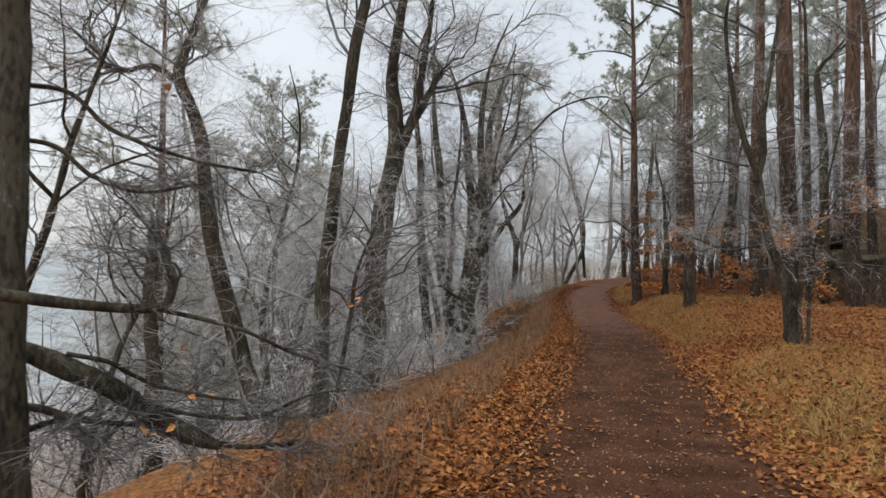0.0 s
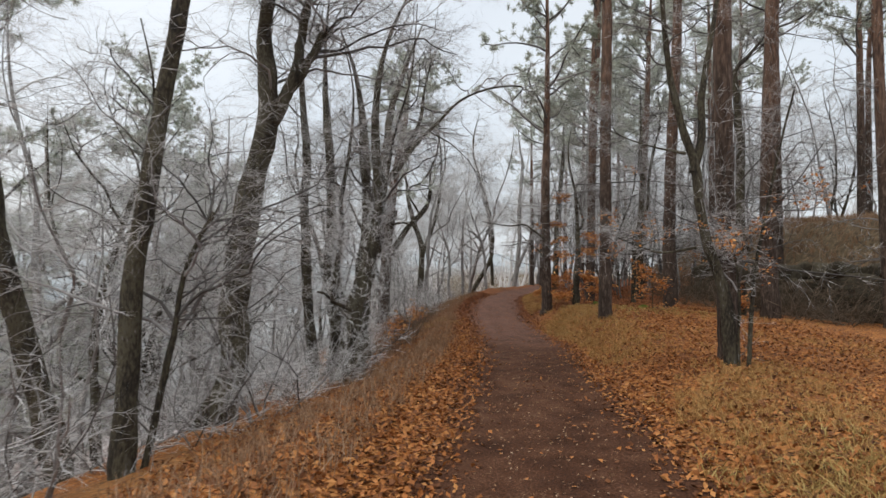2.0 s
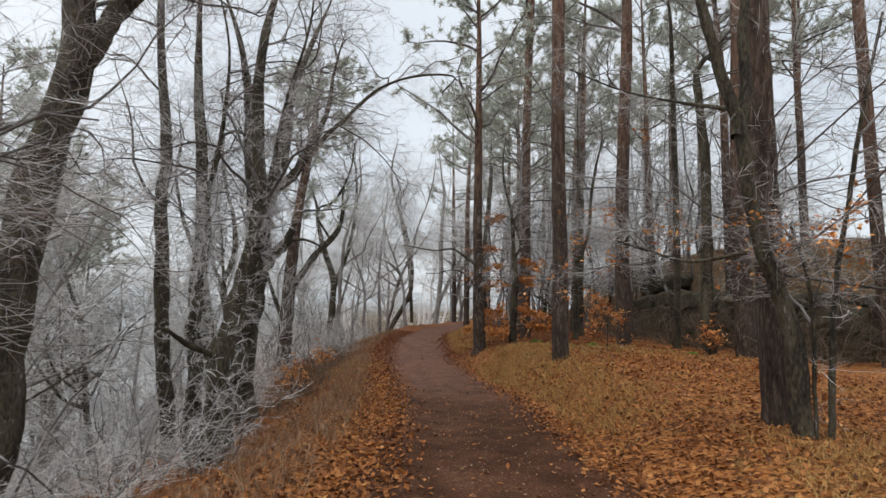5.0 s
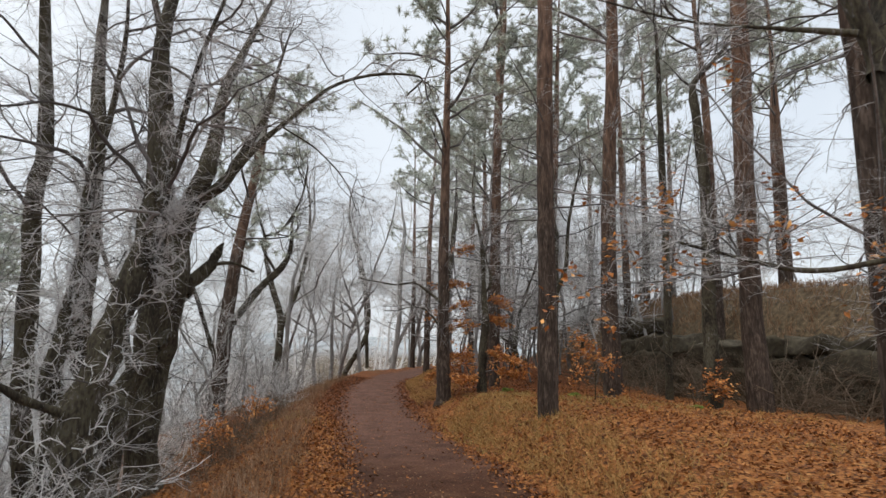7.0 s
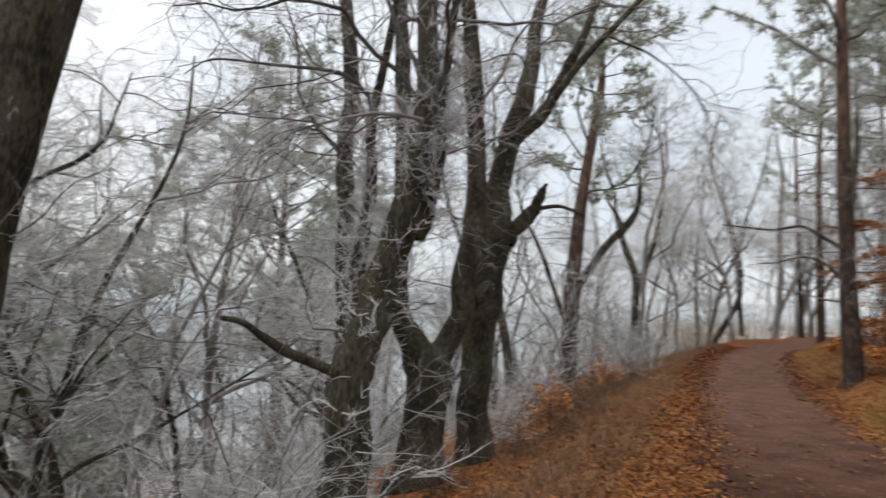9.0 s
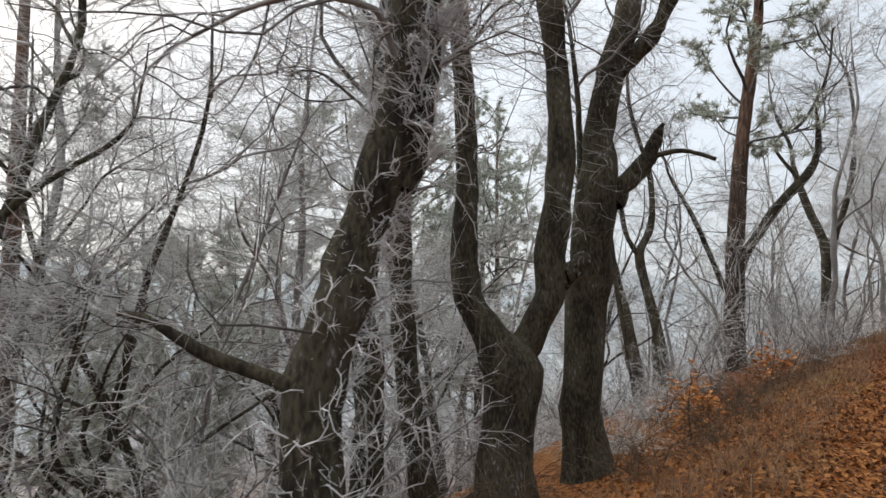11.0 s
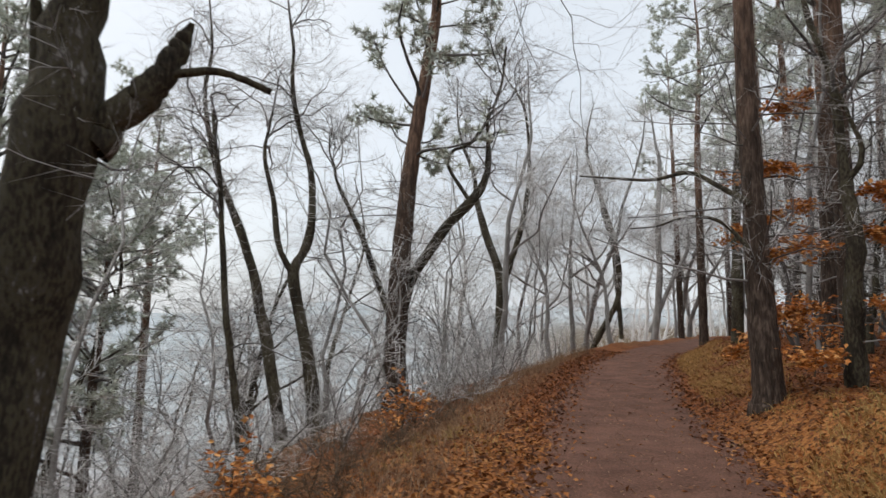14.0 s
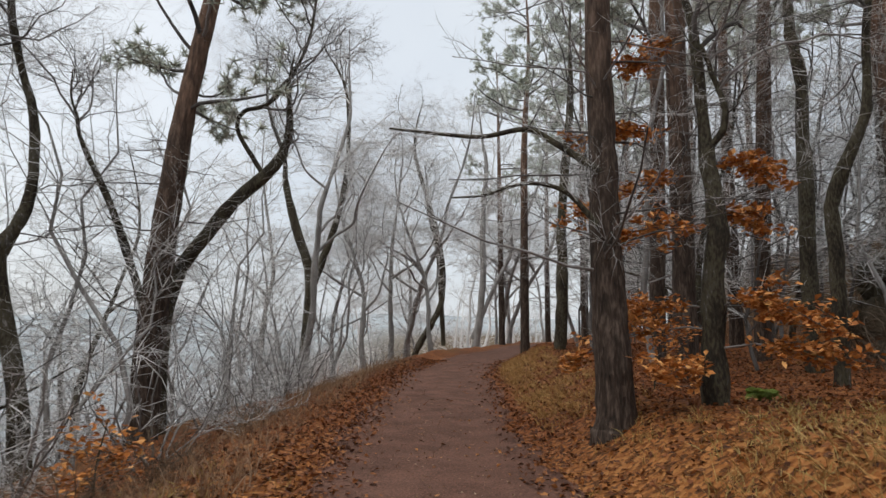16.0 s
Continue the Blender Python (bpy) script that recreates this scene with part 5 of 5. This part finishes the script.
spots = spots[np.abs(spots[:, 0] - path_x(spots[:, 1])) > 1.2]
blades("green_grass", 175, spots, 0.17, 0.0045, green_grass, "tufts of yellow-green grass among the leaves", per=10, lean=0.7)
sy = 3 + 38 * g.uniform(0, 1, 1500) ** 1.2
sx = path_x(sy) - 1.75 - np.abs(g.normal(size=1500)) * 1.0
blades("dry_stalks", 172, np.stack([sx, sy], 1), 0.34, 0.0035, stalk_mat, "dry brown stalks and grass on the bank", per=7, lean=0.3)

ey = 9 + 30 * g.uniform(0, 1, 2600)
wave = np.sin(ey * 0.9) + np.sin(ey * 0.37 + 1)
ex = path_x(ey) + 1.45 + np.abs(g.normal(size=2600)) * 0.75
tuft = wave + 0.6 * g.normal(size=2600) > -0.3
blades("edge_grass", 174, np.stack([ex, ey], 1)[tuft], 0.19, 0.0045, grass_mat, "pale tan dry grass along the path edge", per=9, lean=0.7)

by = 12 + 36 * g.uniform(0, 1, 5000)
bx = np.interp(by, [-30, 8, 20, 27, 34, 60], [24, 18.5, 16.6, 16.2, 18.5, 26]) - 1.0 + 7 * g.uniform(0, 1, 5000) ** 0.8
blades("bank_grass", 173, np.stack([bx, by], 1), 0.38, 0.008, stalk_mat, "tall dull dry grass on the bank", per=6, lean=0.4)
cy = 2 + 30 * g.uniform(0, 1, 5200) ** 1.4
cx = path_x(cy) + g.normal(size=5200) * 0.75
cv, cf = leaf_blades(g, np.stack([cx, cy, np.maximum(path_z(cy) + 0.032, height(cx, cy))], 1), 0.028, 0.7)
tagged(new("path_debris", mesh_np("path_debris", cv, cf, stalk_mat, False)), "crumbs of leaf, bark and twig on the trodden earth", "debris", kind="stuff")

# single leaves and bits of wood on the path
pyl = 2 + 40 * g.uniform(0, 1, 1100) ** 1.5
pxl = path_x(pyl) + g.uniform(-1.25, 1.25, 1100)
v, f = leaf_blades(g, np.stack([pxl, pyl, path_z(pyl) + 0.036], 1), 0.06, 0.85)
tagged(new("path_leaves", mesh_np("path_leaves", v, f, litter_leaf, False)), "scattered fallen leaves trodden into the path", "leaves", kind="stuff")
